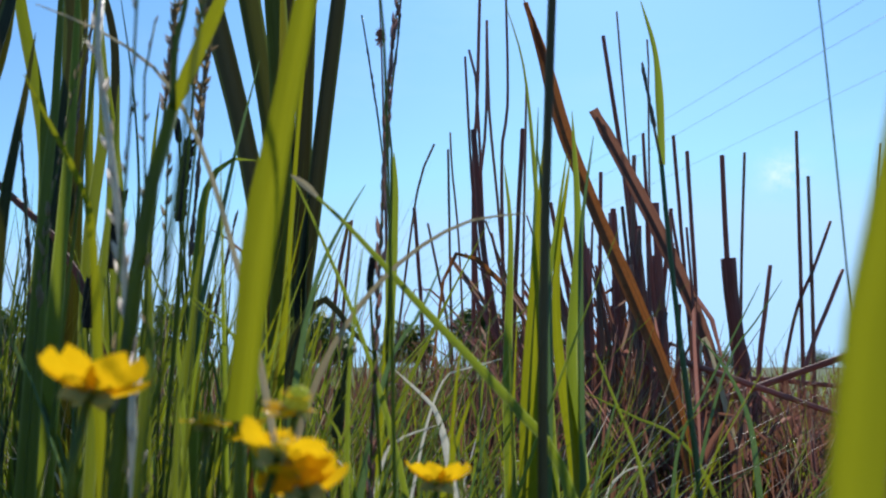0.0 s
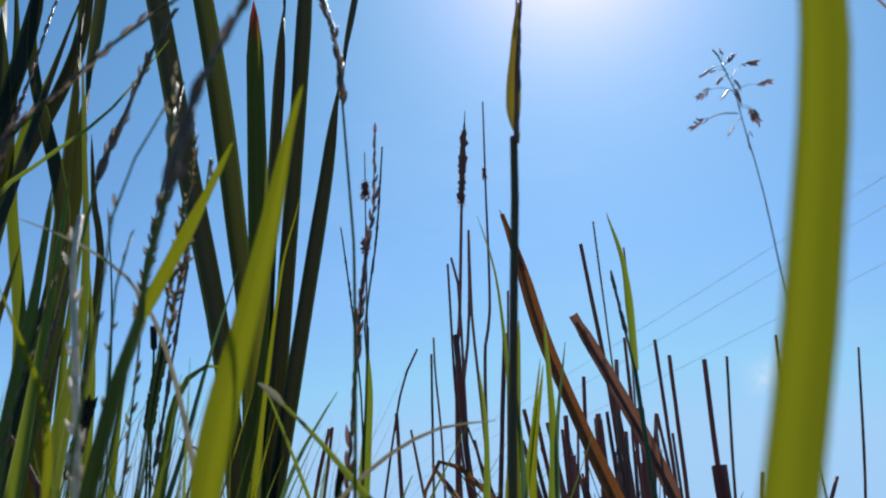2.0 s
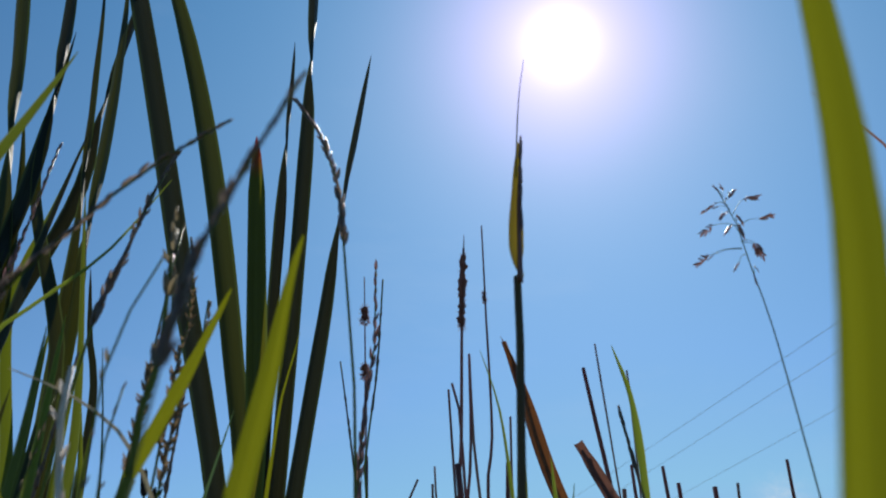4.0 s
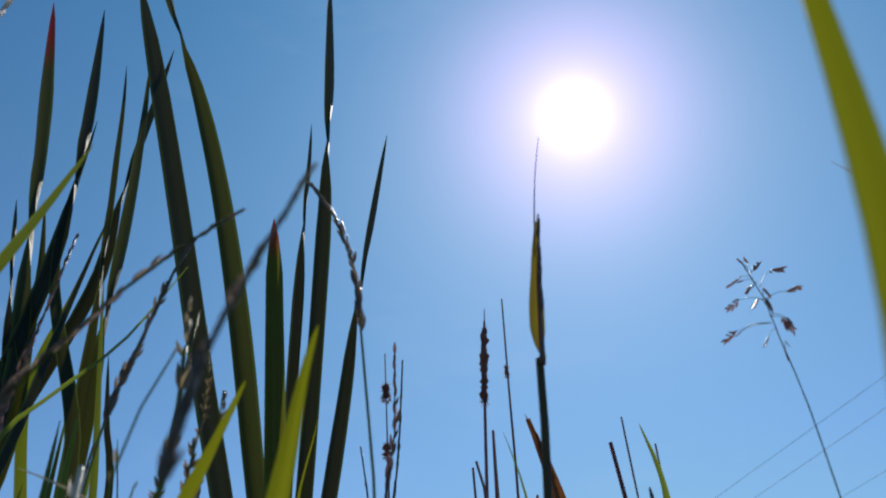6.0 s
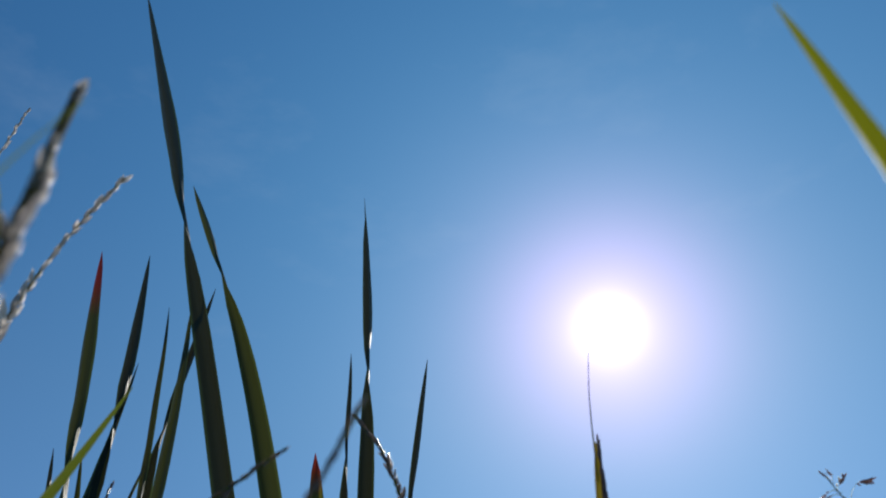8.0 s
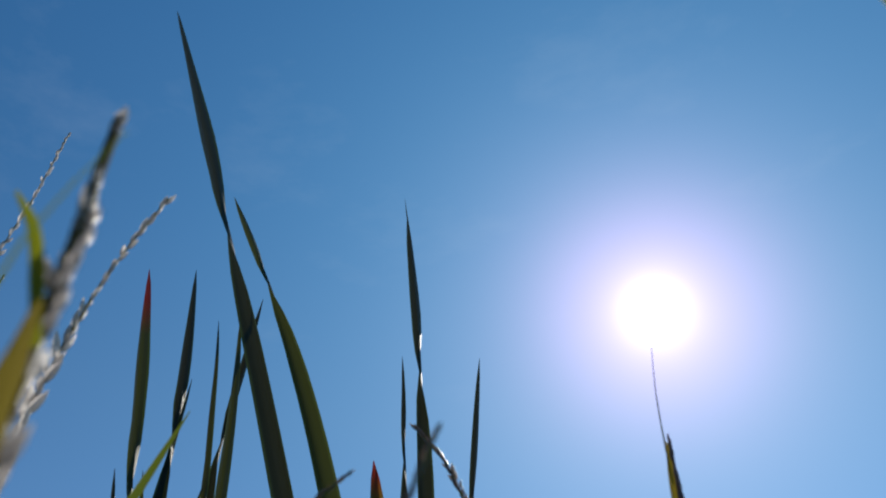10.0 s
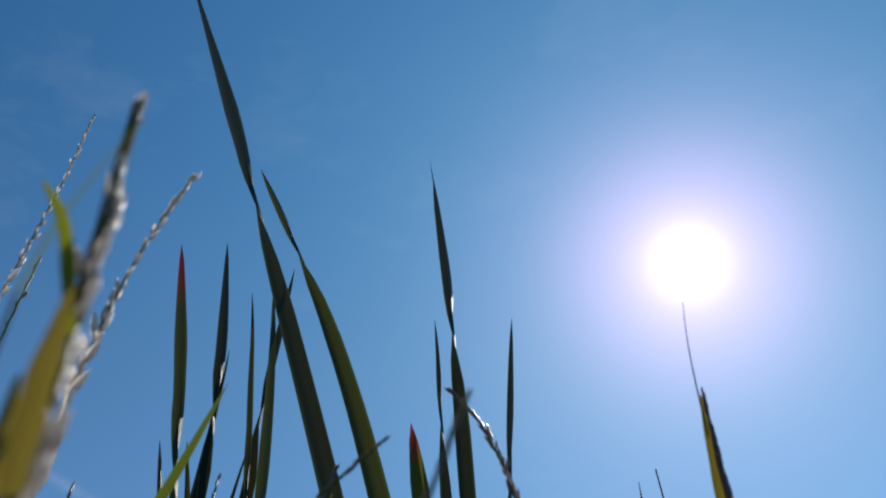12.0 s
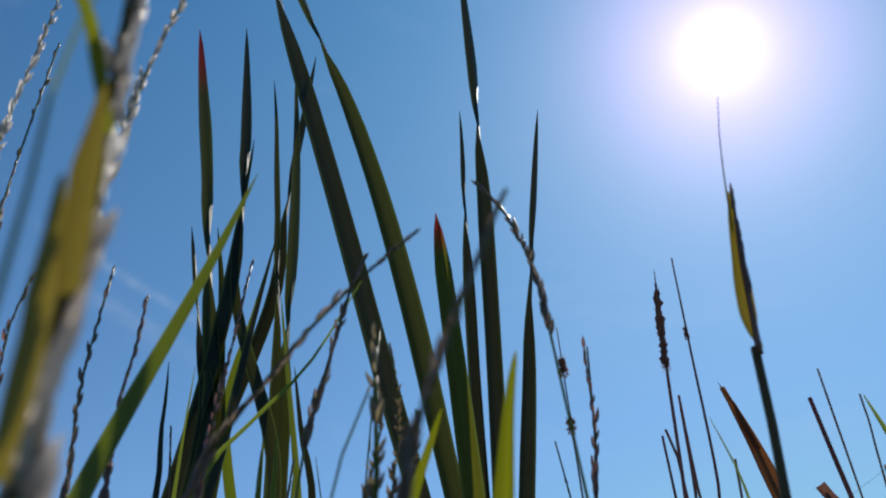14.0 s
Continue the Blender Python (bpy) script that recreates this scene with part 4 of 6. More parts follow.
lone_blade(((-0.400, 0.300, 0.000), (-0.215, 0.300, 0.607), (-0.201, 0.300, 0.642), (-0.186, 0.300, 0.677), (-0.172, 0.300, 0.712), (-0.159, 0.300, 0.748)), 0.0200, OLIVE_GREEN, "long green grass blade leaning across", taper=0.55)
lone_blade(((-0.355, 0.420, 0.000), (-0.235, 0.420, 0.647), (-0.209, 0.420, 0.676), (-0.179, 0.420, 0.705), (-0.148, 0.420, 0.757)), 0.0062, GRASS, "slim green grass blade leaning across", taper=0.6)
lone_blade(((-0.302, 0.500, 0.000), (-0.299, 0.500, 0.665), (-0.299, 0.500, 0.704), (-0.298, 0.500, 0.757)), 0.006, GRASS, taper=0.6)
lone_blade(((-0.111, 0.500, 0.000), (-0.085, 0.500, 0.648), (-0.081, 0.500, 0.668), (-0.077, 0.500, 0.691)), 0.004, BRIGHT, taper=0.6)

for n, (line, grains) in enumerate((
        (((-0.127, 0.390, 0.000), (-0.131, 0.390, 0.545), (-0.132, 0.390, 0.611), (-0.129, 0.390, 0.664), (-0.126, 0.390, 0.706)), 30),
        (((-0.092, 0.300, 0.000), (-0.105, 0.300, 0.452), (-0.109, 0.300, 0.521), (-0.111, 0.300, 0.558), (-0.108, 0.300, 0.579)), 22),
        (((-0.108, 0.260, 0.000), (-0.100, 0.260, 0.538), (-0.099, 0.260, 0.577), (-0.090, 0.260, 0.605), (-0.087, 0.260, 0.612)), 16))):
    seed_grass(line, 0.0009, int(1.1 * grains), 0.0052, SEED_GREEN, GRASS, 0.5, "loose greenish meadow grass flower head", 24, 31 + n, loose=True)

for n, line in enumerate((((-0.136, 0.380, 0.000), (-0.115, 0.380, 0.619), (-0.112, 0.380, 0.648), (-0.114, 0.380, 0.672), (-0.118, 0.380, 0.692)), ((-0.150, 0.370, 0.000), (-0.123, 0.370, 0.617), (-0.118, 0.370, 0.643), (-0.118, 0.370, 0.656), (-0.121, 0.370, 0.668)), ((-0.142, 0.380, 0.000), (-0.109, 0.380, 0.616), (-0.103, 0.380, 0.637), (-0.103, 0.380, 0.647), (-0.104, 0.380, 0.655)))):
    seed_grass(line, 0.0011, 90, 0.0056, SEED_TAN, GRASS, 0.78, "dense tan flower head of a meadow grass", 38, 61 + n, loose=True)
curl = thing("curled_grass", (-0.12, 0.5, 0), "green grass with one leaf curled over at the top", "grass", "broad grasses")
blade(curl, ((-0.151, 0.500, 0.000), (-0.148, 0.500, 0.453), (-0.147, 0.500, 0.514), (-0.143, 0.500, 0.559), (-0.131, 0.500, 0.575), (-0.114, 0.500, 0.575)), 0.0115, GRASS, face=20, taper=0.4)
blade(curl, ((-0.185, 0.500, 0.000), (-0.145, 0.500, 0.480), (-0.136, 0.500, 0.527), (-0.129, 0.500, 0.569), (-0.114, 0.500, 0.639)), 0.0060, BLUE_GREEN, face=-20, taper=0.5)
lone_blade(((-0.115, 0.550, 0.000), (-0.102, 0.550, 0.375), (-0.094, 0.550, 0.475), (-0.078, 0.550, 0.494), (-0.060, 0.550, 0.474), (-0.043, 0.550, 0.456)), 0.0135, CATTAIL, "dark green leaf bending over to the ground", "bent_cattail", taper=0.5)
lone_blade(((-0.118, 0.500, 0.000), (-0.093, 0.500, 0.382), (-0.076, 0.500, 0.500), (-0.059, 0.500, 0.539), (-0.047, 0.500, 0.560)), 0.0060, BLUE_GREEN, "slim grass blade with a dried tip", taper=0.5)
lone_blade(((-0.099, 0.520, 0.000), (-0.120, 0.520, 0.467), (-0.125, 0.520, 0.520), (-0.133, 0.520, 0.528), (-0.146, 0.520, 0.536)), 0.0055, ORANGE, "short withered orange leaf", "dry_grass", taper=0.5)
dead_stalk(((-0.126, 0.550, 0.000), (-0.218, 0.550, 0.453), (-0.251, 0.550, 0.527), (-0.272, 0.550, 0.548), (-0.309, 0.550, 0.581)), 0.0030, "dark dry stalk leaning through the grass")
lone_blade(((-0.093, 0.300, 0.000), (-0.122, 0.300, 0.452), (-0.130, 0.300, 0.511), (-0.140, 0.300, 0.530), (-0.156, 0.300, 0.558)), 0.0060, BRIGHT, "yellow-green grass blade bowed over", taper=0.6)
lone_blade(((0.003, 0.330, 0.000), (-0.076, 0.330, 0.470), (-0.112, 0.330, 0.564), (-0.141, 0.330, 0.587), (-0.169, 0.330, 0.599)), 0.0035, STRAW, "thin straw-coloured blade arching over the others", "dry_grass", taper=0.6)
for n, (x, y, top, lean) in enumerate(((-0.30, 0.62, 0.66, 0.03), (-0.36, 0.70, 0.62, 0.05), (-0.24, 0.50, 0.60, -0.02), (-0.28, 0.55, 0.70, 0.04), (-0.20, 0.60, 0.56, 0.05),
                                       (-0.33, 0.58, 0.75, -0.03), (-0.16, 0.48, 0.64, 0.02), (-0.40, 0.75, 0.80, 0.06))):
    line = ((x, y, 0), (x + lean * 0.2, y, top * 0.5), (x + lean * 0.55, y + 0.01, top * 0.8), (x + lean, y, top))
    seed_grass(line, 0.0009, 40, 0.0080, (SEED, SEED_PURPLE, SEED_GREEN)[n % 3], GRASS, 0.80, "meadow grass with a slim seed head in the thick of the sward", 11, 80 + n)

# leaves at the edge of the clump
lone_blade(((-0.099, 0.280, 0.000), (-0.099, 0.280, 0.408), (-0.098, 0.280, 0.441), (-0.097, 0.280, 0.467), (-0.099, 0.280, 0.484)), 0.0056, OLIVE_GREEN, "olive green grass blade standing close by", taper=0.5)
lone_blade(((-0.143, 0.350, 0.000), (-0.143, 0.350, 0.476), (-0.142, 0.350, 0.509), (-0.141, 0.350, 0.544), (-0.140, 0.350, 0.566)), 0.0062, OLIVE_GREEN, "olive green grass blade standing close by", taper=0.5)
lone_blade(((-0.240, 0.450, 0.000), (-0.240, 0.450, 0.526), (-0.236, 0.450, 0.570), (-0.232, 0.450, 0.603), (-0.229, 0.450, 0.636)), 0.0125, CATTAIL_LIGHTER, "dark green leaf blade with a pointed tip", taper=0.5)
lone_blade(((-0.193, 0.400, 0.000), (-0.193, 0.400, 0.490), (-0.193, 0.400, 0.537), (-0.191, 0.400, 0.589), (-0.192, 0.400, 0.651)), 0.0105, OLIVE_GREEN, "broad olive green leaf blade catching the sun", taper=0.5)
lone_blade(((-0.194, 0.420, 0.000), (-0.194, 0.420, 0.475), (-0.193, 0.420, 0.521), (-0.192, 0.420, 0.580), (-0.193, 0.420, 0.667)), 0.0110, GRASS, "broad green leaf blade catching the sun", taper=0.5)
lone_blade(((-0.185, 0.500, 0.000), (-0.185, 0.500, 0.517), (-0.185, 0.500, 0.559), (-0.192, 0.500, 0.623), (-0.203, 0.500, 0.682)), 0.0026, BLUE_GREEN, "thin blue-green grass blade", taper=0.5)
lone_blade(((-0.153, 0.350, 0.000), (-0.153, 0.350, 0.402), (-0.160, 0.350, 0.420), (-0.168, 0.350, 0.441), (-0.179, 0.350, 0.462)), 0.0022, BLUE_GREEN, "pale grass blade crossing the sward", taper=0.5)
lone_blade(((-0.115, 0.300, 0.000), (-0.115, 0.300, 0.405), (-0.115, 0.300, 0.421), (-0.115, 0.300, 0.436), (-0.115, 0.300, 0.452)), 0.0050, BRIGHT, "yellow-green grass blade low in the sward", taper=0.5)
lone_blade(((-0.129, 0.330, 0.000), (-0.129, 0.330, 0.400), (-0.132, 0.330, 0.418), (-0.135, 0.330, 0.435), (-0.140, 0.330, 0.452)), 0.0040, BRIGHT, "yellow-green grass blade low in the sward", taper=0.5)
lone_blade(((-0.094, 0.420, 0.000), (-0.094, 0.420, 0.453), (-0.105, 0.420, 0.466), (-0.118, 0.420, 0.475), (-0.127, 0.420, 0.484)), 0.0030, GRASS, "thin green blade leaning across the sward", taper=0.5)
lone_blade(((-0.093, 0.300, 0.000), (-0.093, 0.300, 0.405), (-0.093, 0.300, 0.421), (-0.093, 0.300, 0.440), (-0.091, 0.300, 0.460)), 0.0048, OLIVE_GREEN, "olive green grass blade standing close by", taper=0.5)
lone_blade(((-0.040, 0.360, 0.000), (-0.040, 0.360, 0.401), (-0.040, 0.360, 0.438), (-0.038, 0.360, 0.472), (-0.035, 0.360, 0.501)), 0.0036, GRASS, "slim green grass blade in the sward", taper=0.5)
lone_blade(((0.004, 0.400, 0.000), (0.004, 0.400, 0.390), (0.004, 0.400, 0.413), (0.006, 0.400, 0.439), (0.009, 0.400, 0.463)), 0.0040, BRIGHT, "yellow-green grass blade low in the sward", taper=0.5)
lone_blade(((0.105, 0.450, 0.000), (0.105, 0.450, 0.386), (0.100, 0.450, 0.409), (0.090, 0.450, 0.435), (0.081, 0.450, 0.459)), 0.0036, GRASS, "green grass blade before the dead stand", taper=0.5)
lone_blade(((0.164, 0.600, 0.000), (0.164, 0.600, 0.391), (0.186, 0.600, 0.434), (0.208, 0.600, 0.474), (0.228, 0.600, 0.510)), 0.0030, BLUE_GREEN, "thin blue-green blade leaning before the dead stand", taper=0.5)
seed_grass(((-0.182, 0.380, 0.000), (-0.182, 0.380, 0.517), (-0.178, 0.380, 0.546), (-0.175, 0.380, 0.571), (-0.172, 0.380, 0.590), (-0.170, 0.380, 0.610)), 0.0008, 30, 0.0060, SEED_GREEN, GRASS, 0.72, "green meadow grass with a loose upright flower head", 14, 97, loose=True)

# blades crossing the upright ones
lone_blade(((-0.120, 0.420, 0.000), (-0.184, 0.420, 0.401), (-0.202, 0.420, 0.439), (-0.218, 0.420, 0.467)), 0.0050, BLUE_GREEN, "blue-green blade crossing the sward", taper=0.5)
lone_blade(((-0.010, 0.460, 0.000), (-0.052, 0.460, 0.405), (-0.064, 0.460, 0.427), (-0.072, 0.460, 0.441)), 0.0038, GRASS, "green grass blade leaning across the sward", taper=0.5)
lone_blade(((0.043, 0.500, 0.000), (-0.004, 0.500, 0.424), (-0.016, 0.500, 0.437), (-0.028, 0.500, 0.448)), 0.0075, BLEACHED, "silvery withered leaf leaning across the sward", taper=0.5)
lone_blade(((-0.073, 0.500, 0.000), (-0.031, 0.500, 0.404), (-0.019, 0.500, 0.411), (-0.004, 0.500, 0.416)), 0.0042, BLEACHED, "silvery withered leaf leaning across the sward", taper=0.5)
lone_blade(((-0.067, 0.520, 0.000), (0.002, 0.520, 0.444), (0.019, 0.520, 0.450), (0.036, 0.520, 0.455)), 0.0020, BLEACHED, "thin bleached straw lying across the sward", taper=0.5)
lone_blade(((0.291, 0.600, 0.000), (0.171, 0.600, 0.394), (0.133, 0.600, 0.416), (0.097, 0.600, 0.434)), 0.0042, OLIVE_GREEN, "long pale green blade lying across the stand", taper=0.5)
lone_blade(((0.167, 0.850, 0.000), (0.287, 0.850, 0.455), (0.318, 0.850, 0.498), (0.346, 0.850, 0.538)), 0.0036, BLUE_GREEN, "thin blue-green blade leaning out of the stand", taper=0.5)
lone_blade(((0.290, 0.750, 0.000), (0.275, 0.750, 0.337), (0.267, 0.750, 0.411), (0.246, 0.750, 0.455), (0.225, 0.750, 0.479)), 0.0075, BLUE_GREEN, "blue-green leaf bowed over the dead reeds", taper=0.5)
lone_blade(((-0.100, 0.420, 0.000), (-0.133, 0.420, 0.464), (-0.141, 0.420, 0.486), (-0.150, 0.420, 0.505)), 0.0040, GRASS, "green grass blade leaning across the sward", taper=0.5)
lone_blade(((-0.059, 0.440, 0.000), (-0.110, 0.440, 0.467), (-0.123, 0.440, 0.479), (-0.134, 0.440, 0.489)), 0.0040, GRASS, "green grass blade leaning across the sward", taper=0.5)
lone_blade(((-0.180, 0.500, 0.000), (-0.225, 0.500, 0.389), (-0.238, 0.500, 0.394), (-0.253, 0.500, 0.398)), 0.0030, BLEACHED, "thin bleached straw lying across the sward", taper=0.5)
lone_blade(((-0.023, 0.480, 0.000), (-0.052, 0.480, 0.390), (-0.061, 0.480, 0.400), (-0.069, 0.480, 0.409)), 0.0034, BLEACHED, "thin bleached straw lying across the sward", taper=0.5)
lone_blade(((-0.133, 0.460, 0.000), (-0.102, 0.460, 0.441), (-0.093, 0.460, 0.459), (-0.082, 0.460, 0.477)), 0.0044, GRASS, "green grass blade leaning across the sward", taper=0.5)
lone_blade(((-0.199, 0.400, 0.000), (-0.159, 0.400, 0.421), (-0.149, 0.400, 0.450), (-0.135, 0.400, 0.479)), 0.0046, OLIVE_GREEN, "olive green blade leaning across the sward", taper=0.5)
lone_blade(((-0.095, 0.480, 0.000), (-0.030, 0.480, 0.453), (-0.014, 0.480, 0.479), (-0.001, 0.480, 0.508)), 0.0050, BLUE_GREEN, "blue-green blade crossing the sward", taper=0.5)
lone_blade(((0.057, 0.550, 0.000), (0.107, 0.550, 0.375), (0.121, 0.550, 0.386), (0.133, 0.550, 0.388)), 0.0032, BLEACHED, "thin bleached straw lying across the sward", taper=0.5)
lone_blade(((0.094, 0.550, 0.000), (0.072, 0.550, 0.367), (0.066, 0.550, 0.396), (0.060, 0.550, 0.407)), 0.0055, BLUE_GREEN, "blue-green blade crossing the sward", taper=0.5)

# tall panicle grass right of the fan
tall = ((-0.043, 0.600, 0.000), (-0.041, 0.600, 0.360), (-0.039, 0.600, 0.470), (-0.038, 0.600, 0.539), (-0.038, 0.600, 0.614), (-0.040, 0.600, 0.625), (-0.033, 0.600, 0.702), (-0.030, 0.600, 0.783))
seed_grass(tall, 0.0015, 34, 0.0062, SEED, GRASS, 0.86, "tall green grass with upright dark spikes", 10, 41,
           leaves=((((-0.038, 0.600, 0.454), (-0.037, 0.600, 0.518), (-0.035, 0.600, 0.580), (-0.036, 0.600, 0.606)), 0.0075, GRASS), (((-0.048, 0.600, 0.000), (-0.044, 0.600, 0.360), (-0.042, 0.600, 0.422), (-0.041, 0.600, 0.486)), 0.010, BRIGHT)))
seed_grass(((-0.041, 0.600, 0.000), (-0.040, 0.600, 0.430), (-0.039, 0.600, 0.551), (-0.047, 0.600, 0.625), (-0.054, 0.600, 0.670), (-0.061, 0.600, 0.712)), 0.0013, 26, 0.0062, SEED, GRASS, 0.88, "tall green grass with upright dark spikes", 10, 42)

# open panicle against the sky
def spikelet(parent, a, b, florets, seed):
    """One flat spikelet: overlapping florets in two rows along a short axis, each a part on shared mesh data."""
    if SEED_PURPLE.name not in HUSK:
        HUSK[SEED_PURPLE.name] = spikelet_data(SEED_PURPLE)
    a, b, o = Vector(a), Vector(b), origin(parent)
    pick = random.Random(seed)
    turn = (b - a).to_track_quat("Z", "Y").to_matrix().to_4x4() @ pose(0, 0, 0, 0, 0, pick.uniform(-40, 40))
    length = (b - a).length
    for k in range(florets):
        ob = new("husk", HUSK[SEED_PURPLE.name])
        ob.parent = parent
        grow = min(length, 0.0095) * pick.uniform(0.42, 0.60)
        ob.matrix_basis = (Matrix.Translation(a.lerp(b, 0.75 * k / florets) - o) @ turn @ pose(0, 0, 0, 0, 0, 180 * (k % 2))
                           @ pose(0, 0, 0, 0, pick.uniform(12, 48), 0) @ Matrix.Diagonal((grow * 0.78, grow * 0.78, grow, 1)))


pan = thing("panicle_grass", (0.208, 0.400, 0), "thin grass stem with an open panicle of reddish spikelets", "grass", "flowering grasses")
reach = ((0.2080, 0.4000, 0.0000), (0.1880, 0.4000, 0.6500), (0.1854, 0.4000, 0.6712), (0.1834, 0.4000, 0.6873), (0.1818, 0.4000, 0.6970), (0.1813, 0.4000, 0.7111), (0.1786, 0.4000, 0.7245), (0.1746, 0.4000, 0.7332))
stem(pan, reach, 0.0007, 0.0003, OLIVE_GREEN, "stem", count=30)
for n, (joint_at, a, b) in enumerate((
        ((0.1759, 0.4000, 0.7302), (0.1753, 0.4000, 0.7325), (0.1724, 0.4000, 0.7364)),
        ((0.1766, 0.4000, 0.7283), (0.1798, 0.4040, 0.7357), (0.1778, 0.4040, 0.7396)),
        ((0.1774, 0.4000, 0.7246), (0.1815, 0.4060, 0.7309), (0.1881, 0.4060, 0.7386)),
        ((0.1807, 0.4000, 0.7172), (0.1942, 0.4120, 0.7354), (0.2051, 0.4120, 0.7368)),
        ((0.1826, 0.4000, 0.7093), (0.2021, 0.4160, 0.7238), (0.2123, 0.4160, 0.7259)),
        ((0.1787, 0.4000, 0.7227), (0.1671, 0.3880, 0.7165), (0.1568, 0.3880, 0.7093)),
        ((0.1797, 0.4000, 0.7198), (0.1675, 0.3860, 0.7134), (0.1634, 0.3860, 0.7115)),
        ((0.1798, 0.4000, 0.7162), (0.1724, 0.3900, 0.7122), (0.1677, 0.3900, 0.7062)),
        ((0.1815, 0.4000, 0.7118), (0.1833, 0.4020, 0.7180), (0.1862, 0.4020, 0.7114)),
        ((0.1815, 0.4000, 0.7076), (0.1823, 0.4000, 0.7104), (0.1840, 0.4000, 0.7013)),
        ((0.1813, 0.4000, 0.7090), (0.1614, 0.3840, 0.6997), (0.1519, 0.3840, 0.6926)),
        ((0.1814, 0.4000, 0.7055), (0.1749, 0.3920, 0.7051), (0.1701, 0.3920, 0.6985)),
        ((0.1817, 0.4000, 0.6987), (0.1937, 0.4100, 0.7040), (0.1956, 0.4100, 0.6957)),
        ((0.1821, 0.4000, 0.6980), (0.1948, 0.4120, 0.7027), (0.1992, 0.4120, 0.6940)),
        ((0.1813, 0.4000, 0.6947), (0.1553, 0.3820, 0.6800), (0.1456, 0.3820, 0.6730)),
        ((0.1814, 0.4000, 0.6940), (0.1584, 0.3840, 0.6813), (0.1547, 0.3840, 0.6783)),
        ((0.1827, 0.4000, 0.6906), (0.1752, 0.3940, 0.6823), (0.1716, 0.3940, 0.6762)),
        ((0.1847, 0.4000, 0.6769), (0.1871, 0.4020, 0.6843), (0.1884, 0.4020, 0.6810)),
        ((0.1852, 0.4000, 0.6731), (0.1845, 0.4000, 0.6788), (0.1848, 0.4000, 0.6719)))):
    middle = Vector(joint_at).lerp(Vector(a), 0.5) + Vector((0, 0, 0.0015))
    twig = stem(pan, (joint_at, middle, a), 0.00022, 0.00014, OLIVE_GREEN, "branch", count=6, sides=5)
    spikelet(twig, a, b, 7 if n % 3 else 9, 60 + n)

# broad green shoots in the middle
shoot = thing("reed_shoot", (0.09, 0.52, 0), "young broad green reed shoot catching the sun", "reed", "young reeds")
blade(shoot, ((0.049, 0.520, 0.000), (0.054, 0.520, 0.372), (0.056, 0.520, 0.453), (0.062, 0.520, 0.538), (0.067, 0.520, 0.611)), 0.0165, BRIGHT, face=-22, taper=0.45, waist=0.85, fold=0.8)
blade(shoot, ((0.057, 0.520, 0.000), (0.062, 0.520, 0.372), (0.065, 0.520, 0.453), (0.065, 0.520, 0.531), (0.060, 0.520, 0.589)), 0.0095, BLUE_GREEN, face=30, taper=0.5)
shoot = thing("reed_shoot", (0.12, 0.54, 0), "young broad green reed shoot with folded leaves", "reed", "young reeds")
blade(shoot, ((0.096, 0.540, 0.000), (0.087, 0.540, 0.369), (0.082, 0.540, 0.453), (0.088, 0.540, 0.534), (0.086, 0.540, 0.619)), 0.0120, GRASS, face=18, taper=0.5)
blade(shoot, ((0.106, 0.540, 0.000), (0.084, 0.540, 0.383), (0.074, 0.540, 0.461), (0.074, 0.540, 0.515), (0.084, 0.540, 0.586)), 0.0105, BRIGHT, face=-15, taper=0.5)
blade(shoot, ((0.084, 0.530, 0.000), (0.086, 0.530, 0.412), (0.087, 0.530, 0.482), (0.089, 0.530, 0.539), (0.098, 0.530, 0.599)), 0.0060, BLUE_GREEN, face=10, taper=0.5)
blade(shoot, ((0.037, 0.560, 0.000), (0.070, 0.560, 0.498), (0.077, 0.560, 0.544), (0.085, 0.560, 0.595)), 0.0085, GRASS, face=-15, taper=0.6)
lone_blade(((0.049, 0.600, 0.000), (0.047, 0.600, 0.360), (0.046, 0.600, 0.454), (0.049, 0.600, 0.551), (0.045, 0.600, 0.597)), 0.0095, GRASS, face=10)
lone_blade(((0.047, 0.620, 0.000), (0.057, 0.620, 0.365), (0.068, 0.620, 0.546), (0.073, 0.620, 0.647)), 0.0055, BLUE_GREEN, face=30)
lone_blade(((0.088, 0.550, 0.000), (0.058, 0.550, 0.628), (0.053, 0.550, 0.664), (0.043, 0.550, 0.699)), 0.006, GRASS, face=30, taper=0.6)
lone_blade(((-0.020, 0.450, 0.000), (0.000, 0.450, 0.382), (0.006, 0.450, 0.406), (0.017, 0.450, 0.441)), 0.0075, BRIGHT, face=-10, taper=0.6)
flag = thing("jointed_grass", (0.22, 0.58, 0), "tall jointed grass with one upright flag leaf", "grass", "broad grasses")
stem(flag, ((0.186, 0.580, 0.000), (0.173, 0.580, 0.363), (0.164, 0.580, 0.461), (0.158, 0.580, 0.540), (0.155, 0.580, 0.592)), 0.0032, 0.0016, BLUE_GREEN)
blade(flag, ((0.155, 0.580, 0.592), (0.155, 0.580, 0.634), (0.153, 0.580, 0.676), (0.144, 0.580, 0.715)), 0.0075, GRASS, face=24, taper=0.7, waist=0.7)
spray = stem(flag, ((0.155, 0.580, 0.592), (0.151, 0.580, 0.617), (0.148, 0.580, 0.638), (0.144, 0.580, 0.664)), 0.0010, 0.0008, SEED, "seed_stem")
husks(spray, ((0.152, 0.580, 0.613), (0.148, 0.580, 0.638), (0.144, 0.580, 0.664)), 14, 0.008, SEED, 0.1, 8, 55)

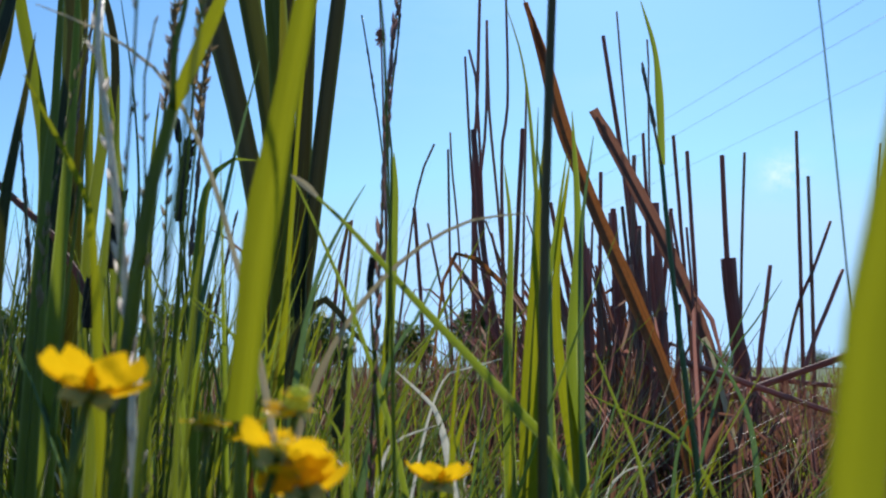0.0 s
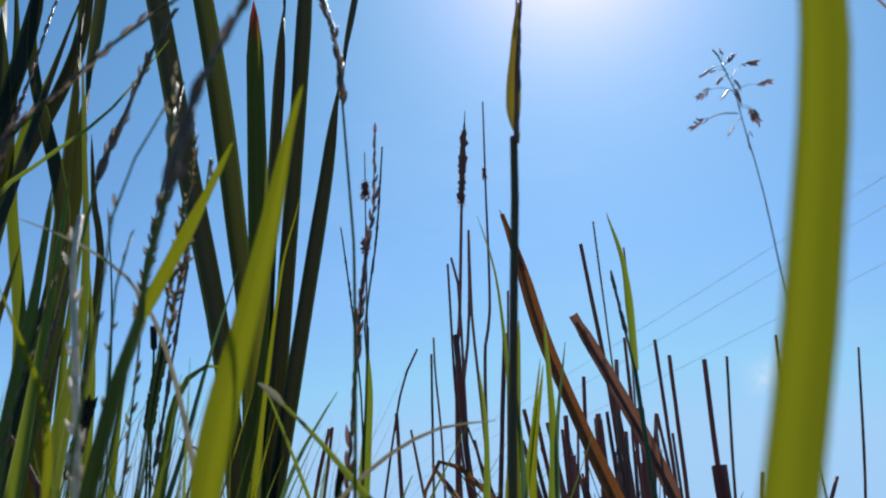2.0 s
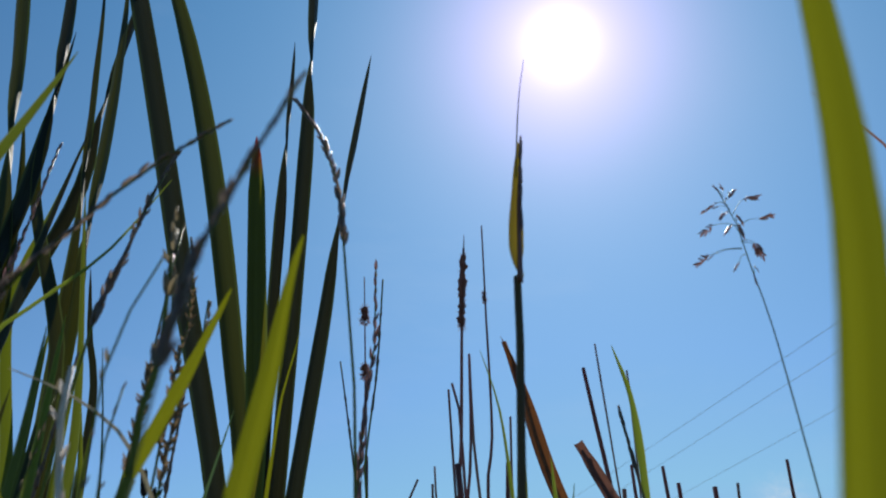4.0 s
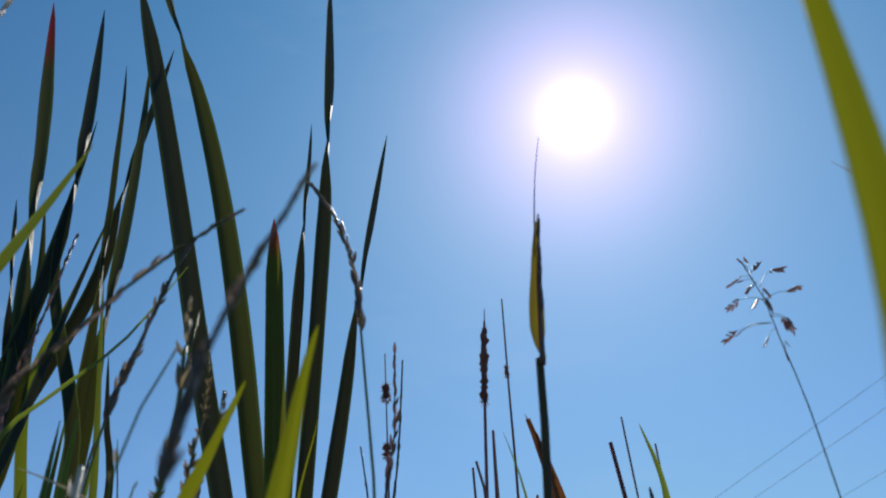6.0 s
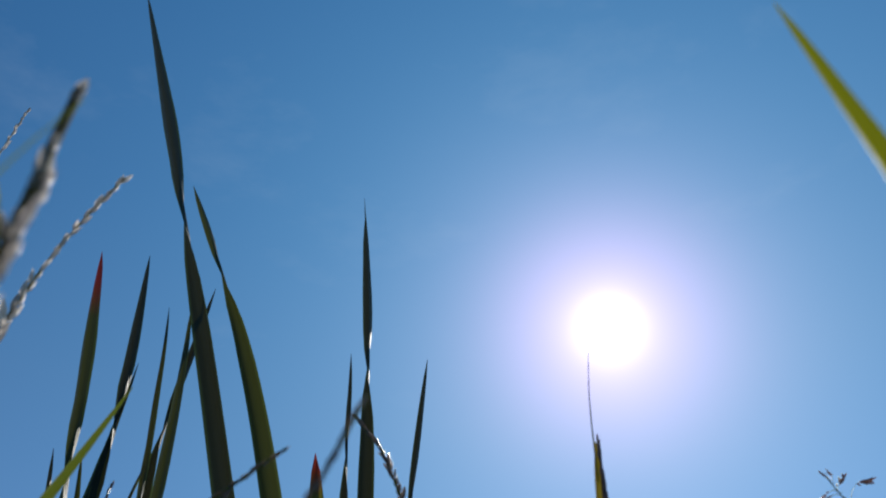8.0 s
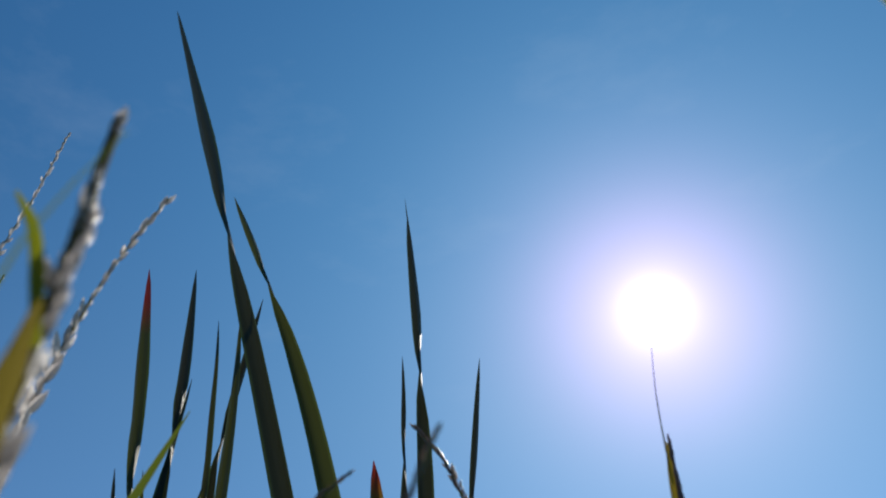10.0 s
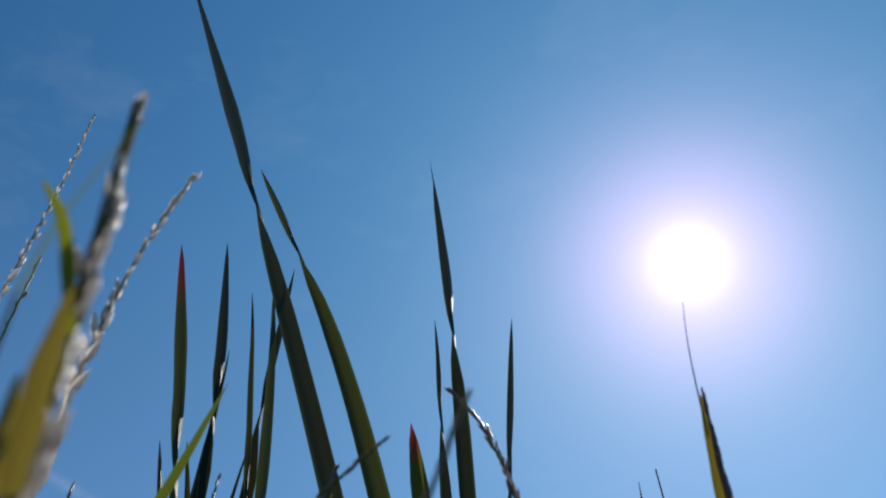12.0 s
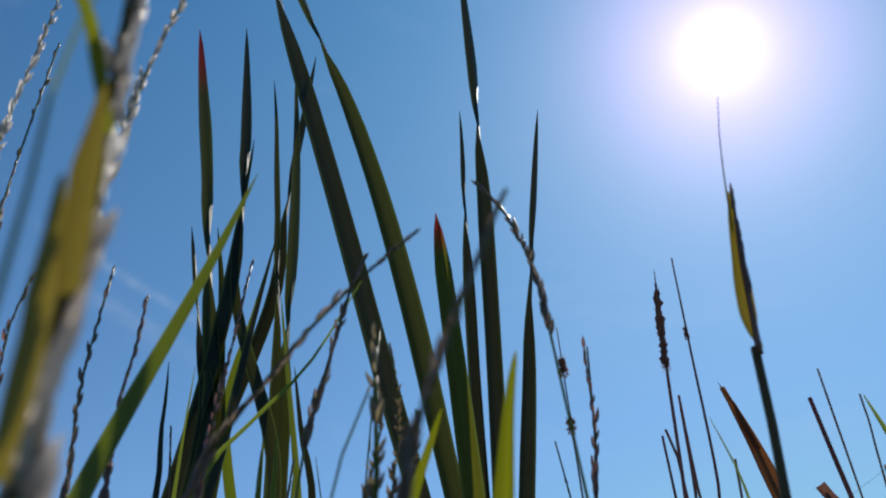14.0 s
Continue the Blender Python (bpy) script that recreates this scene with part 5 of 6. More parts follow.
# ---------------------------------------------------------------- dead cattail stand
crook = thing("dead_cattail", (0.32, 0.97, 0), "thick orange-brown dead cattail leaf leaning over", "reed", "dead cattail leaves")
blade(crook, ((0.330, 0.970, 0.000), (0.264, 0.970, 0.405), (0.220, 0.970, 0.528), (0.183, 0.970, 0.620), (0.145, 0.970, 0.723), (0.120, 0.970, 0.821), (0.100, 0.970, 0.890)), 0.0185, ORANGE, face=12, taper=0.12, blunt=0.3, fold=0.6, waist=0.95, edge=0.12)
stem(crook, ((0.333, 0.978, 0.000), (0.267, 0.978, 0.405), (0.222, 0.978, 0.528), (0.185, 0.978, 0.622), (0.147, 0.978, 0.725), (0.125, 0.978, 0.817)), 0.0042, 0.0020, ORANGE, "midrib", bulge=0.15)
blade(crook, ((0.126, 0.972, 0.815), (0.111, 0.972, 0.865), (0.097, 0.972, 0.898)), 0.0050, ORANGE, "splinter at the torn tip", face=40, taper=0.3, waist=0.9, count=12)
blade(crook, ((0.124, 0.968, 0.812), (0.115, 0.968, 0.842), (0.109, 0.968, 0.872)), 0.0060, ORANGE, "splinter at the torn tip", face=-30, taper=0.3, waist=0.9, count=12)
tilted = thing("dead_cattail", (0.48, 1.40, 0), "broken brown dead cattail leaf leaning in the stand", "reed", "dead cattail leaves")
blade(tilted, ((0.509, 1.400, 0.000), (0.445, 1.400, 0.459), (0.416, 1.400, 0.553), (0.364, 1.400, 0.677), (0.310, 1.400, 0.789), (0.259, 1.400, 0.890)), 0.0230, DEAD, face=-14, taper=0.05, blunt=0.7, fold=0.6, waist=0.95, edge=0.1)
stem(tilted, ((0.512, 1.410, 0.000), (0.448, 1.410, 0.459), (0.419, 1.410, 0.553), (0.366, 1.410, 0.678), (0.312, 1.410, 0.792), (0.267, 1.410, 0.883)), 0.0050, 0.0030, DEAD, "midrib", bulge=0.15)

headed = thing("dead_cattail_stalk", ((0.068, 1.750, -0.102), (0.068, 1.750, -0.049))[0], "dead cattail stalk with a worn brown seed head", "reed", "dead cattail stalks")
spire = ((0.064, 1.750, 0.000), (0.064, 1.750, 0.187), (0.068, 1.750, 0.939), (0.071, 1.750, 0.961), (0.082, 1.750, 1.282), (0.091, 1.750, 1.477))
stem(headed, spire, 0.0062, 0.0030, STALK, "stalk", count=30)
cattail_head(headed, ((0.081, 1.750, 1.268), (0.085, 1.750, 1.372), (0.090, 1.750, 1.464)), 0.0092, 5)
stem(headed, ((0.090, 1.750, 1.464), (0.092, 1.750, 1.492), (0.093, 1.750, 1.515)), 0.0022, 0.0008, STALK, "spike")
bare = thing("dead_cattail_stalk", ((0.115, 1.700, -0.087), (0.115, 1.700, -0.035))[0], "thin dead cattail stalk stripped of its seed head", "reed", "dead cattail stalks")
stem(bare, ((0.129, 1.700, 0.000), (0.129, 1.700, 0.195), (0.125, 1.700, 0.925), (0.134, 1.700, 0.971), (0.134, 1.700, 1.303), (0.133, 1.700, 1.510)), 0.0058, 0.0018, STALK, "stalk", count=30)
cattail_head(bare, ((0.133, 1.700, 1.309), (0.132, 1.700, 1.320), (0.132, 1.700, 1.335)), 0.0055, 6, "last scrap of seed fluff", True)
beads = thing("dead_cattail_stalk", ((-0.122, 1.650, -0.071), (-0.122, 1.650, -0.021))[0], "thin dead stalk with two leftover tufts of seed", "reed", "dead cattail stalks")
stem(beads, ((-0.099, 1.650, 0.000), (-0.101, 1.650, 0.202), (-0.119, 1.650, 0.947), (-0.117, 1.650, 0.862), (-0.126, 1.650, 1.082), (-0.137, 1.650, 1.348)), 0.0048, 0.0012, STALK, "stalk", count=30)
cattail_head(beads, ((-0.133, 1.650, 1.240), (-0.133, 1.650, 1.257), (-0.134, 1.650, 1.274)), 0.0100, 7, "leftover tuft of seed fluff", True)
cattail_head(beads, ((-0.129, 1.650, 1.112), (-0.129, 1.650, 1.126), (-0.130, 1.650, 1.141)), 0.0088, 8, "leftover tuft of seed fluff", True)

club = thing("dead_cattail_stalk", ((0.644, 1.850, -0.134), (0.647, 1.850, -0.078))[0], "thick broken dead cattail stalk with a thin core rising from it", "reed", "dead cattail stalks")
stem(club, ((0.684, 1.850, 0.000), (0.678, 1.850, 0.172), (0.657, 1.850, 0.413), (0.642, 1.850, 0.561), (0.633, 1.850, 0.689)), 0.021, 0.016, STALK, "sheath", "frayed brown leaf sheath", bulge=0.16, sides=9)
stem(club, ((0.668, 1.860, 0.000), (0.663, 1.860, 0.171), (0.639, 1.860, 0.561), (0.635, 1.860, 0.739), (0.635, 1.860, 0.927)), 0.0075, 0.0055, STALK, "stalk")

dead_stalk(((0.696, 1.950, 0.000), (0.730, 1.950, 0.463), (0.747, 1.950, 0.567), (0.767, 1.950, 0.686)), 0.0068, seed=0)
dead_stalk(((0.884, 2.100, 0.000), (0.889, 2.100, 0.299), (0.901, 2.100, 0.689), (0.912, 2.100, 1.053)), 0.0056, seed=1)
dead_stalk(((0.912, 2.100, 0.000), (0.916, 2.100, 0.299), (0.927, 2.100, 0.632), (0.935, 2.100, 0.934)), 0.0056, material=DEAD_GREY, seed=2)
dead_stalk(((0.711, 2.050, 0.000), (0.722, 2.050, 0.463), (0.737, 2.050, 0.726), (0.757, 2.050, 0.983)), 0.0045, material=DEAD_GREY, seed=3)
dead_stalk(((-0.025, 1.600, 0.000), (-0.036, 1.600, 0.460), (-0.046, 1.600, 0.632), (-0.056, 1.600, 0.756)), 0.0050, seed=4)
dead_stalk(((0.022, 1.750, 0.000), (0.019, 1.750, 0.461), (0.014, 1.750, 0.721), (0.011, 1.750, 0.912)), 0.0034, material=DEAD_GREY, seed=5)
dead_stalk(((0.142, 1.700, 0.000), (0.109, 1.700, 0.461), (0.071, 1.700, 0.702), (0.060, 1.700, 0.832), (0.047, 1.700, 1.100)), 0.0034, seed=6)
dead_stalk(((0.084, 1.750, 0.000), (0.077, 1.750, 0.485), (0.069, 1.750, 0.746), (0.092, 1.750, 0.967), (0.096, 1.750, 1.202)), 0.0042, seed=7)
dead_stalk(((0.161, 1.800, 0.000), (0.145, 1.800, 0.462), (0.119, 1.800, 0.817), (0.103, 1.800, 1.008), (0.099, 1.800, 1.221)), 0.0040, material=DEAD_GREY, seed=8)
dead_stalk(((0.141, 1.600, 0.000), (0.113, 1.600, 0.439), (0.077, 1.600, 0.687), (0.060, 1.600, 0.912)), 0.0075, seed=9)
dead_stalk(((0.119, 1.600, 0.000), (0.129, 1.600, 0.397), (0.142, 1.600, 0.665), (0.157, 1.600, 0.914)), 0.0058, seed=10)
dead_stalk(((0.157, 1.720, 0.000), (0.162, 1.720, 0.461), (0.169, 1.720, 0.764), (0.178, 1.720, 1.045)), 0.0036, material=DEAD_GREY, seed=11)
dead_stalk(((0.410, 1.700, 0.000), (0.398, 1.700, 0.461), (0.380, 1.700, 0.796), (0.340, 1.700, 1.146)), 0.0058, seed=12)
dead_stalk(((0.460, 1.900, 0.000), (0.452, 1.900, 0.462), (0.433, 1.900, 0.904), (0.414, 1.900, 1.289)), 0.0030, material=DEAD_GREY, seed=13)
dead_stalk(((0.453, 1.750, 0.000), (0.445, 1.750, 0.461), (0.436, 1.750, 0.697), (0.430, 1.750, 0.947)), 0.0050, seed=14)
dead_stalk(((0.553, 1.850, 0.000), (0.545, 1.850, 0.462), (0.534, 1.850, 0.724), (0.523, 1.850, 0.971)), 0.0052, seed=15)
dead_stalk(((0.548, 1.800, 0.000), (0.545, 1.800, 0.462), (0.543, 1.800, 0.680), (0.538, 1.800, 0.921)), 0.0058, seed=16)
dead_stalk(((0.269, 1.500, 0.000), (0.276, 1.500, 0.460), (0.283, 1.500, 0.631), (0.289, 1.500, 0.803)), 0.0048, seed=17)
dead_stalk(((0.341, 1.600, 0.000), (0.355, 1.600, 0.503), (0.366, 1.600, 0.687), (0.374, 1.600, 0.860)), 0.0058, material=DEAD_GREY, seed=18)
dead_stalk(((0.412, 1.650, 0.000), (0.402, 1.650, 0.439), (0.392, 1.650, 0.638), (0.372, 1.650, 0.823)), 0.0085, seed=19)
dead_stalk(((0.417, 1.550, 0.000), (0.409, 1.550, 0.440), (0.403, 1.550, 0.606), (0.399, 1.550, 0.755)), 0.0100, seed=20)
dead_stalk(((0.338, 1.600, 0.000), (0.335, 1.600, 0.439), (0.332, 1.600, 0.632), (0.330, 1.600, 0.754)), 0.0075, seed=21)
dead_stalk(((0.402, 1.700, 0.000), (0.402, 1.700, 0.394), (0.401, 1.700, 0.552), (0.402, 1.700, 0.737)), 0.0080, seed=22)
dead_stalk(((0.257, 1.450, 0.000), (0.256, 1.450, 0.402), (0.255, 1.450, 0.537), (0.252, 1.450, 0.655)), 0.0065, seed=23)
dead_stalk(((-0.210, 1.600, 0.000), (-0.196, 1.600, 0.460), (-0.188, 1.600, 0.589), (-0.177, 1.600, 0.731)), 0.0042, seed=24)
dead_stalk(((-0.142, 1.600, 0.000), (-0.048, 1.600, 0.798), (-0.035, 1.600, 0.843), (-0.017, 1.600, 0.883)), 0.0030, material=DEAD_GREY, seed=25)
dead_stalk(((0.055, 1.900, 0.000), (0.008, 1.900, 0.564), (-0.012, 1.900, 0.667), (-0.035, 1.900, 0.777)), 0.0040, material=DEAD_GREY, seed=26)
dead_stalk(((0.065, 1.800, 0.000), (0.032, 1.800, 0.754), (0.020, 1.800, 0.880), (0.016, 1.800, 0.963)), 0.0030, material=DEAD_GREY, seed=27)
dead_stalk(((0.762, 2.100, 0.000), (0.882, 2.100, 0.582), (0.934, 2.100, 0.694), (0.985, 2.100, 0.817)), 0.0052, seed=28)
dead_stalk(((0.768, 2.000, 0.000), (0.855, 2.000, 0.444), (0.923, 2.000, 0.602), (0.960, 2.000, 0.682)), 0.0060, seed=29)
dead_stalk(((0.714, 1.500, 0.000), (0.744, 1.500, 0.444), (0.778, 1.500, 0.665), (0.805, 1.500, 0.857)), 0.0030, material=DEAD_GREY, seed=30)
dead_stalk(((-0.234, 1.600, 0.000), (-0.208, 1.600, 0.554), (-0.199, 1.600, 0.640), (-0.182, 1.600, 0.728)), 0.0050, seed=31)
dead_stalk(((0.460, 1.900, 0.000), (0.483, 1.900, 1.099), (0.486, 1.900, 1.174), (0.484, 1.900, 1.219)), 0.0030, material=DEAD_GREY, seed=32)
dead_stalk(((0.101, 1.600, 0.000), (0.068, 1.600, 0.972), (0.063, 1.600, 1.036), (0.052, 1.600, 1.076)), 0.0035, seed=33)


litter = thing("dead_cattail", ((0.401, 1.300, 0.000), (0.406, 1.300, 0.255), (0.409, 1.300, 0.323))[0], "withered pale leaf folded over a dark rotten clump", "reed", "dead cattail leaves")
blade(litter, ((0.468, 1.300, 0.000), (0.441, 1.300, 0.323), (0.419, 1.300, 0.441), (0.403, 1.300, 0.495), (0.396, 1.300, 0.474), (0.403, 1.300, 0.424)), 0.012, STRAW, face=20, taper=0.4, fold=0.7)
cattail_head(litter, ((0.428, 1.320, 0.415), (0.420, 1.320, 0.437), (0.414, 1.320, 0.459)), 0.012, 31, "dark rotten clump", True)


def dead_tangle():
    """Standing and fallen dead leaves round the stalks: the nearest as single leaves, the rest as one mass."""
    pick = random.Random(77)
    spots = []
    for n in range(290):
        x, y = pick.gauss(0.37, 0.12), pick.uniform(1.05, 1.75)
        if n % 3 == 0:
            x = pick.uniform(-0.25, 1.1)
            y = pick.uniform(1.4, 2.3)
        h = min(0.30 + 0.14 * y + pick.gauss(0.0, 0.10), 0.45 + y * 0.16)
        if abs(x - 0.38) > 0.2:
            h = min(h * 0.85, 0.45 + y * 0.03)
        if x > 0.31 * y:
            h = min(h, 0.45 - 0.05 * y + pick.gauss(0, 0.03))
        lean, side = pick.gauss(0.0, 0.17 if abs(x - 0.4) < 0.25 else 0.10), pick.gauss(0, 0.08)
        if x < 0.16 * y:
            h *= pick.uniform(0.7, 0.95)
        if x + lean > 0.27 * y:
            h = min(h, 0.45 - 0.04 * y + pick.gauss(0, 0.03))
        h = max(0.12, h)
        points = [Vector((x, y, 0)), Vector((x + lean * 0.3, y + side * 0.3, h * 0.5)), Vector((x + lean, y + side, h))]
        if pick.random() < 0.35:
            out = Vector((pick.uniform(-0.13, 0.13), pick.uniform(-0.08, 0.05), 0))
            points += [points[-1] + out * 0.5 + Vector((0, 0, -0.02)), points[-1] + out + Vector((0, 0, -pick.uniform(0.06, 0.22)))]
        width = pick.uniform(0.003, 0.011)
        root = thing("dead_reed", points[0], "dry curled brown reed in the dead cattail stand", "reed", "dead reeds")
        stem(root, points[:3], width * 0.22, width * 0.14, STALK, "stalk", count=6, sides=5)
        blade(root, points, width, pick.choice((DEAD, DEAD, STALK, STALK, DEAD_GREY, DEAD_GREY, ORANGE)), face=pick.uniform(-60, 60), taper=pick.choice((0.05, 0.3, 0.6)),
              blunt=pick.choice((0.0, 0.5)), fold=0.7, edge=0.15, count=14)
    for n in range(54):
        y = pick.uniform(1.35, 1.9)
        x = y * math.tan(radians(pick.choice((pick.gauss(13.5, 2.4), pick.gauss(11.5, 2.0), pick.gauss(12, 2.0), pick.gauss(13.0, 2.0)))))
        top = 0.45 + y * math.tan(radians(pick.uniform(3.0, 11.5)))
        lean = pick.gauss(-0.05, 0.08)
        dead_stalk(((x, y, 0), (x + lean * 0.4, y, top * 0.5), (x + lean, y + 0.02, top)), pick.uniform(0.0022, 0.0060), seed=200 + n, material=pick.choice((STALK, STALK, DEAD_GREY)))
    for a, b, y, r in (((-0.12, 0.41), (0.20, 0.425), 1.6, 0.006), ((0.62, 0.43), (0.98, 0.40), 2.0, 0.007), ((0.2, 0.30), (0.62, 0.47), 1.3, 0.006), ((0.35, 0.46), (0.72, 0.33), 1.25, 0.005)):
        line = (Vector((a[0], y, a[1])), Vector(((a[0] + b[0]) / 2, y + 0.03, (a[1] + b[1]) / 2 + 0.004)), Vector((b[0], y - 0.02, b[1])))
        root = thing("fallen_stalk", line[0], "fallen dry stalk caught across the dead stand", "reed", "dead cattail stalks")
        stem(root, line, r, r * 0.8, STALK, "stalk")
    for n in range(2300):
        x, y = pick.gauss(0.25, 0.75), 1.5 + abs(pick.gauss(0, 0.9))
        h = 0.45 + y * pick.uniform(-0.06, 0.03 if x < 0.29 * y else -0.02)
        spots.append((x, y, h, pick.uniform(0.006, 0.018), pick.gauss(0, 0.15), pick.gauss(0, 0.1)))
    for n in range(900):
        y, a = pick.uniform(1.2, 2.4), pick.uniform(-34, -14)
        top = 0.45 + y * math.tan(radians(pick.uniform(-6, 4.5 if a < -22 else 1.5)))
        spots.append((y * math.tan(radians(a)), y, top, pick.uniform(0.006, 0.018), pick.gauss(0, 0.10), pick.gauss(0, 0.1)))
    for n in range(5400):
        y, a = pick.triangular(1.2, 3.2, 1.5), pick.uniform(-32, 30)
        low, high = (-7, 2.2) if a < 3 else ((-7, 4.0) if a < 17 else (-3, 1.7))
        top = 0.45 + y / math.cos(radians(a)) * math.tan(radians(pick.uniform(low, high)))
        spots.append((y * math.tan(radians(a)), y, max(0.12, top), pick.uniform(0.005, 0.016), pick.gauss(0, 0.14), pick.gauss(0, 0.08)))
    # the stand thins out unevenly on both sides
    for n in range(2600):
        a = pick.choice((-1, 1)) * (27 + abs(pick.gauss(0, 17)))
        r = 2.2 + 0.25 * math.sin(a * 0.11) + pick.gauss(0, 0.38)
        top = 0.45 + r * math.tan(radians(pick.uniform(-6, 1.0)))
        spots.append((r * math.sin(radians(a)), r * math.cos(radians(a)), max(0.12, top), pick.uniform(0.005, 0.016), pick.gauss(0, 0.14), pick.gauss(0, 0.10)))
    sward("dead_reed_thicket", spots, DEAD, "thicket of dry brown reed leaves behind the stand", "reed", 9, 0.08, 0.3, 0.10)


dead_tangle()

# ---------------------------------------------------------------- sedges
sedge_spike(((-0.175, 0.550, 0.546), (-0.174, 0.550, 0.573), (-0.171, 0.550, 0.599)), 0.0042, ((-0.153, 0.550, 0.000), (-0.163, 0.550, 0.367), (-0.169, 0.550, 0.468))[0])
sedge_spike(((-0.178, 0.550, 0.600), (-0.179, 0.550, 0.607), (-0.180, 0.550, 0.614)), 0.0024, ((-0.154, 0.570, 0.000), (-0.167, 0.570, 0.364), (-0.175, 0.570, 0.469))[0], seed=2)
sedge_spike(((-0.209, 0.520, 0.511), (-0.207, 0.520, 0.534), (-0.204, 0.520, 0.556)), 0.0046, ((-0.186, 0.520, 0.000), (-0.198, 0.520, 0.372), (-0.205, 0.520, 0.467))[0], seed=3)
sedge_spike(((-0.211, 0.500, 0.473), (-0.211, 0.500, 0.486), (-0.210, 0.500, 0.499)), 0.0042, ((-0.187, 0.500, 0.000), (-0.202, 0.500, 0.375), (-0.207, 0.500, 0.433))[0], seed=4)
sedge_spike(((-0.168, 0.600, 0.474), (-0.168, 0.600, 0.488), (-0.167, 0.600, 0.500)), 0.0024, ((-0.157, 0.600, 0.000), (-0.164, 0.600, 0.360), (-0.166, 0.600, 0.430))[0], seed=5)
sedge_spike(((-0.057, 0.500, 0.433), (-0.057, 0.500, 0.445), (-0.056, 0.500, 0.456)), 0.0034, ((-0.062, 0.500, 0.000), (-0.058, 0.500, 0.375), (-0.057, 0.500, 0.417))[0], "greenish sedge spike on a thin stem", SEDGE_GREEN, 6)
sedge_spike(((-0.062, 0.500, 0.409), (-0.061, 0.500, 0.422), (-0.061, 0.500, 0.433)), 0.0036, ((-0.058, 0.500, 0.000), (-0.060, 0.500, 0.369), (-0.060, 0.500, 0.401))[0], "greenish sedge spike on a thin stem", SEDGE_GREEN, 7)
sedge_spike(((-0.039, 0.450, 0.489), (-0.039, 0.450, 0.498), (-0.038, 0.450, 0.507)), 0.0022, ((-0.030, 0.450, 0.000), (-0.035, 0.450, 0.382), (-0.037, 0.450, 0.465))[0], seed=8)

# ---------------------------------------------------------------- buttercups
buttercup((-0.086, 0.207, 0.444), (-0.095, 0.205, 0), (-18, 6, 0), 34, 0.0245, "open yellow buttercup flower on a thin stem", cup=0.62, droop=6)
buttercup((-0.037, 0.215, 0.440), (-0.040, 0.215, 0), (10, 14, 0), 10, 0.0160, "buttercup shedding petals round its green centre", (1, 2, 3), cup=0.1, droop=14, centre=1.5)
buttercup((-0.038, 0.200, 0.429), (-0.047, 0.20, 0), (-34, 22, 0), 40, 0.0210, "open yellow buttercup flower with ragged petals", (0, 1, 2, 4), cup=0.35, droop=2)
buttercup((-0.033, 0.205, 0.421), (-0.040, 0.205, 0), (-26, -14, 0), 15, 0.0205, "open yellow buttercup flower low beside another", cup=0.4, droop=2)
buttercup((-0.054, 0.240, 0.431), (-0.058, 0.24, 0), (12, -25, 0), 75, 0.0120, "open yellow buttercup flower half hidden", cup=0.35)
buttercup((-0.062, 0.225, 0.435), (-0.068, 0.225, 0), (-4, 3, 0), 130, 0.0125, "small yellow buttercup seen from the side", cup=0.12)
buttercup((-0.002, 0.300, 0.410), (0.0, 0.30, 0), (-8, 5, 0), 25, 0.0230, "yellow buttercup low among the grass", cup=0.4, droop=-8)

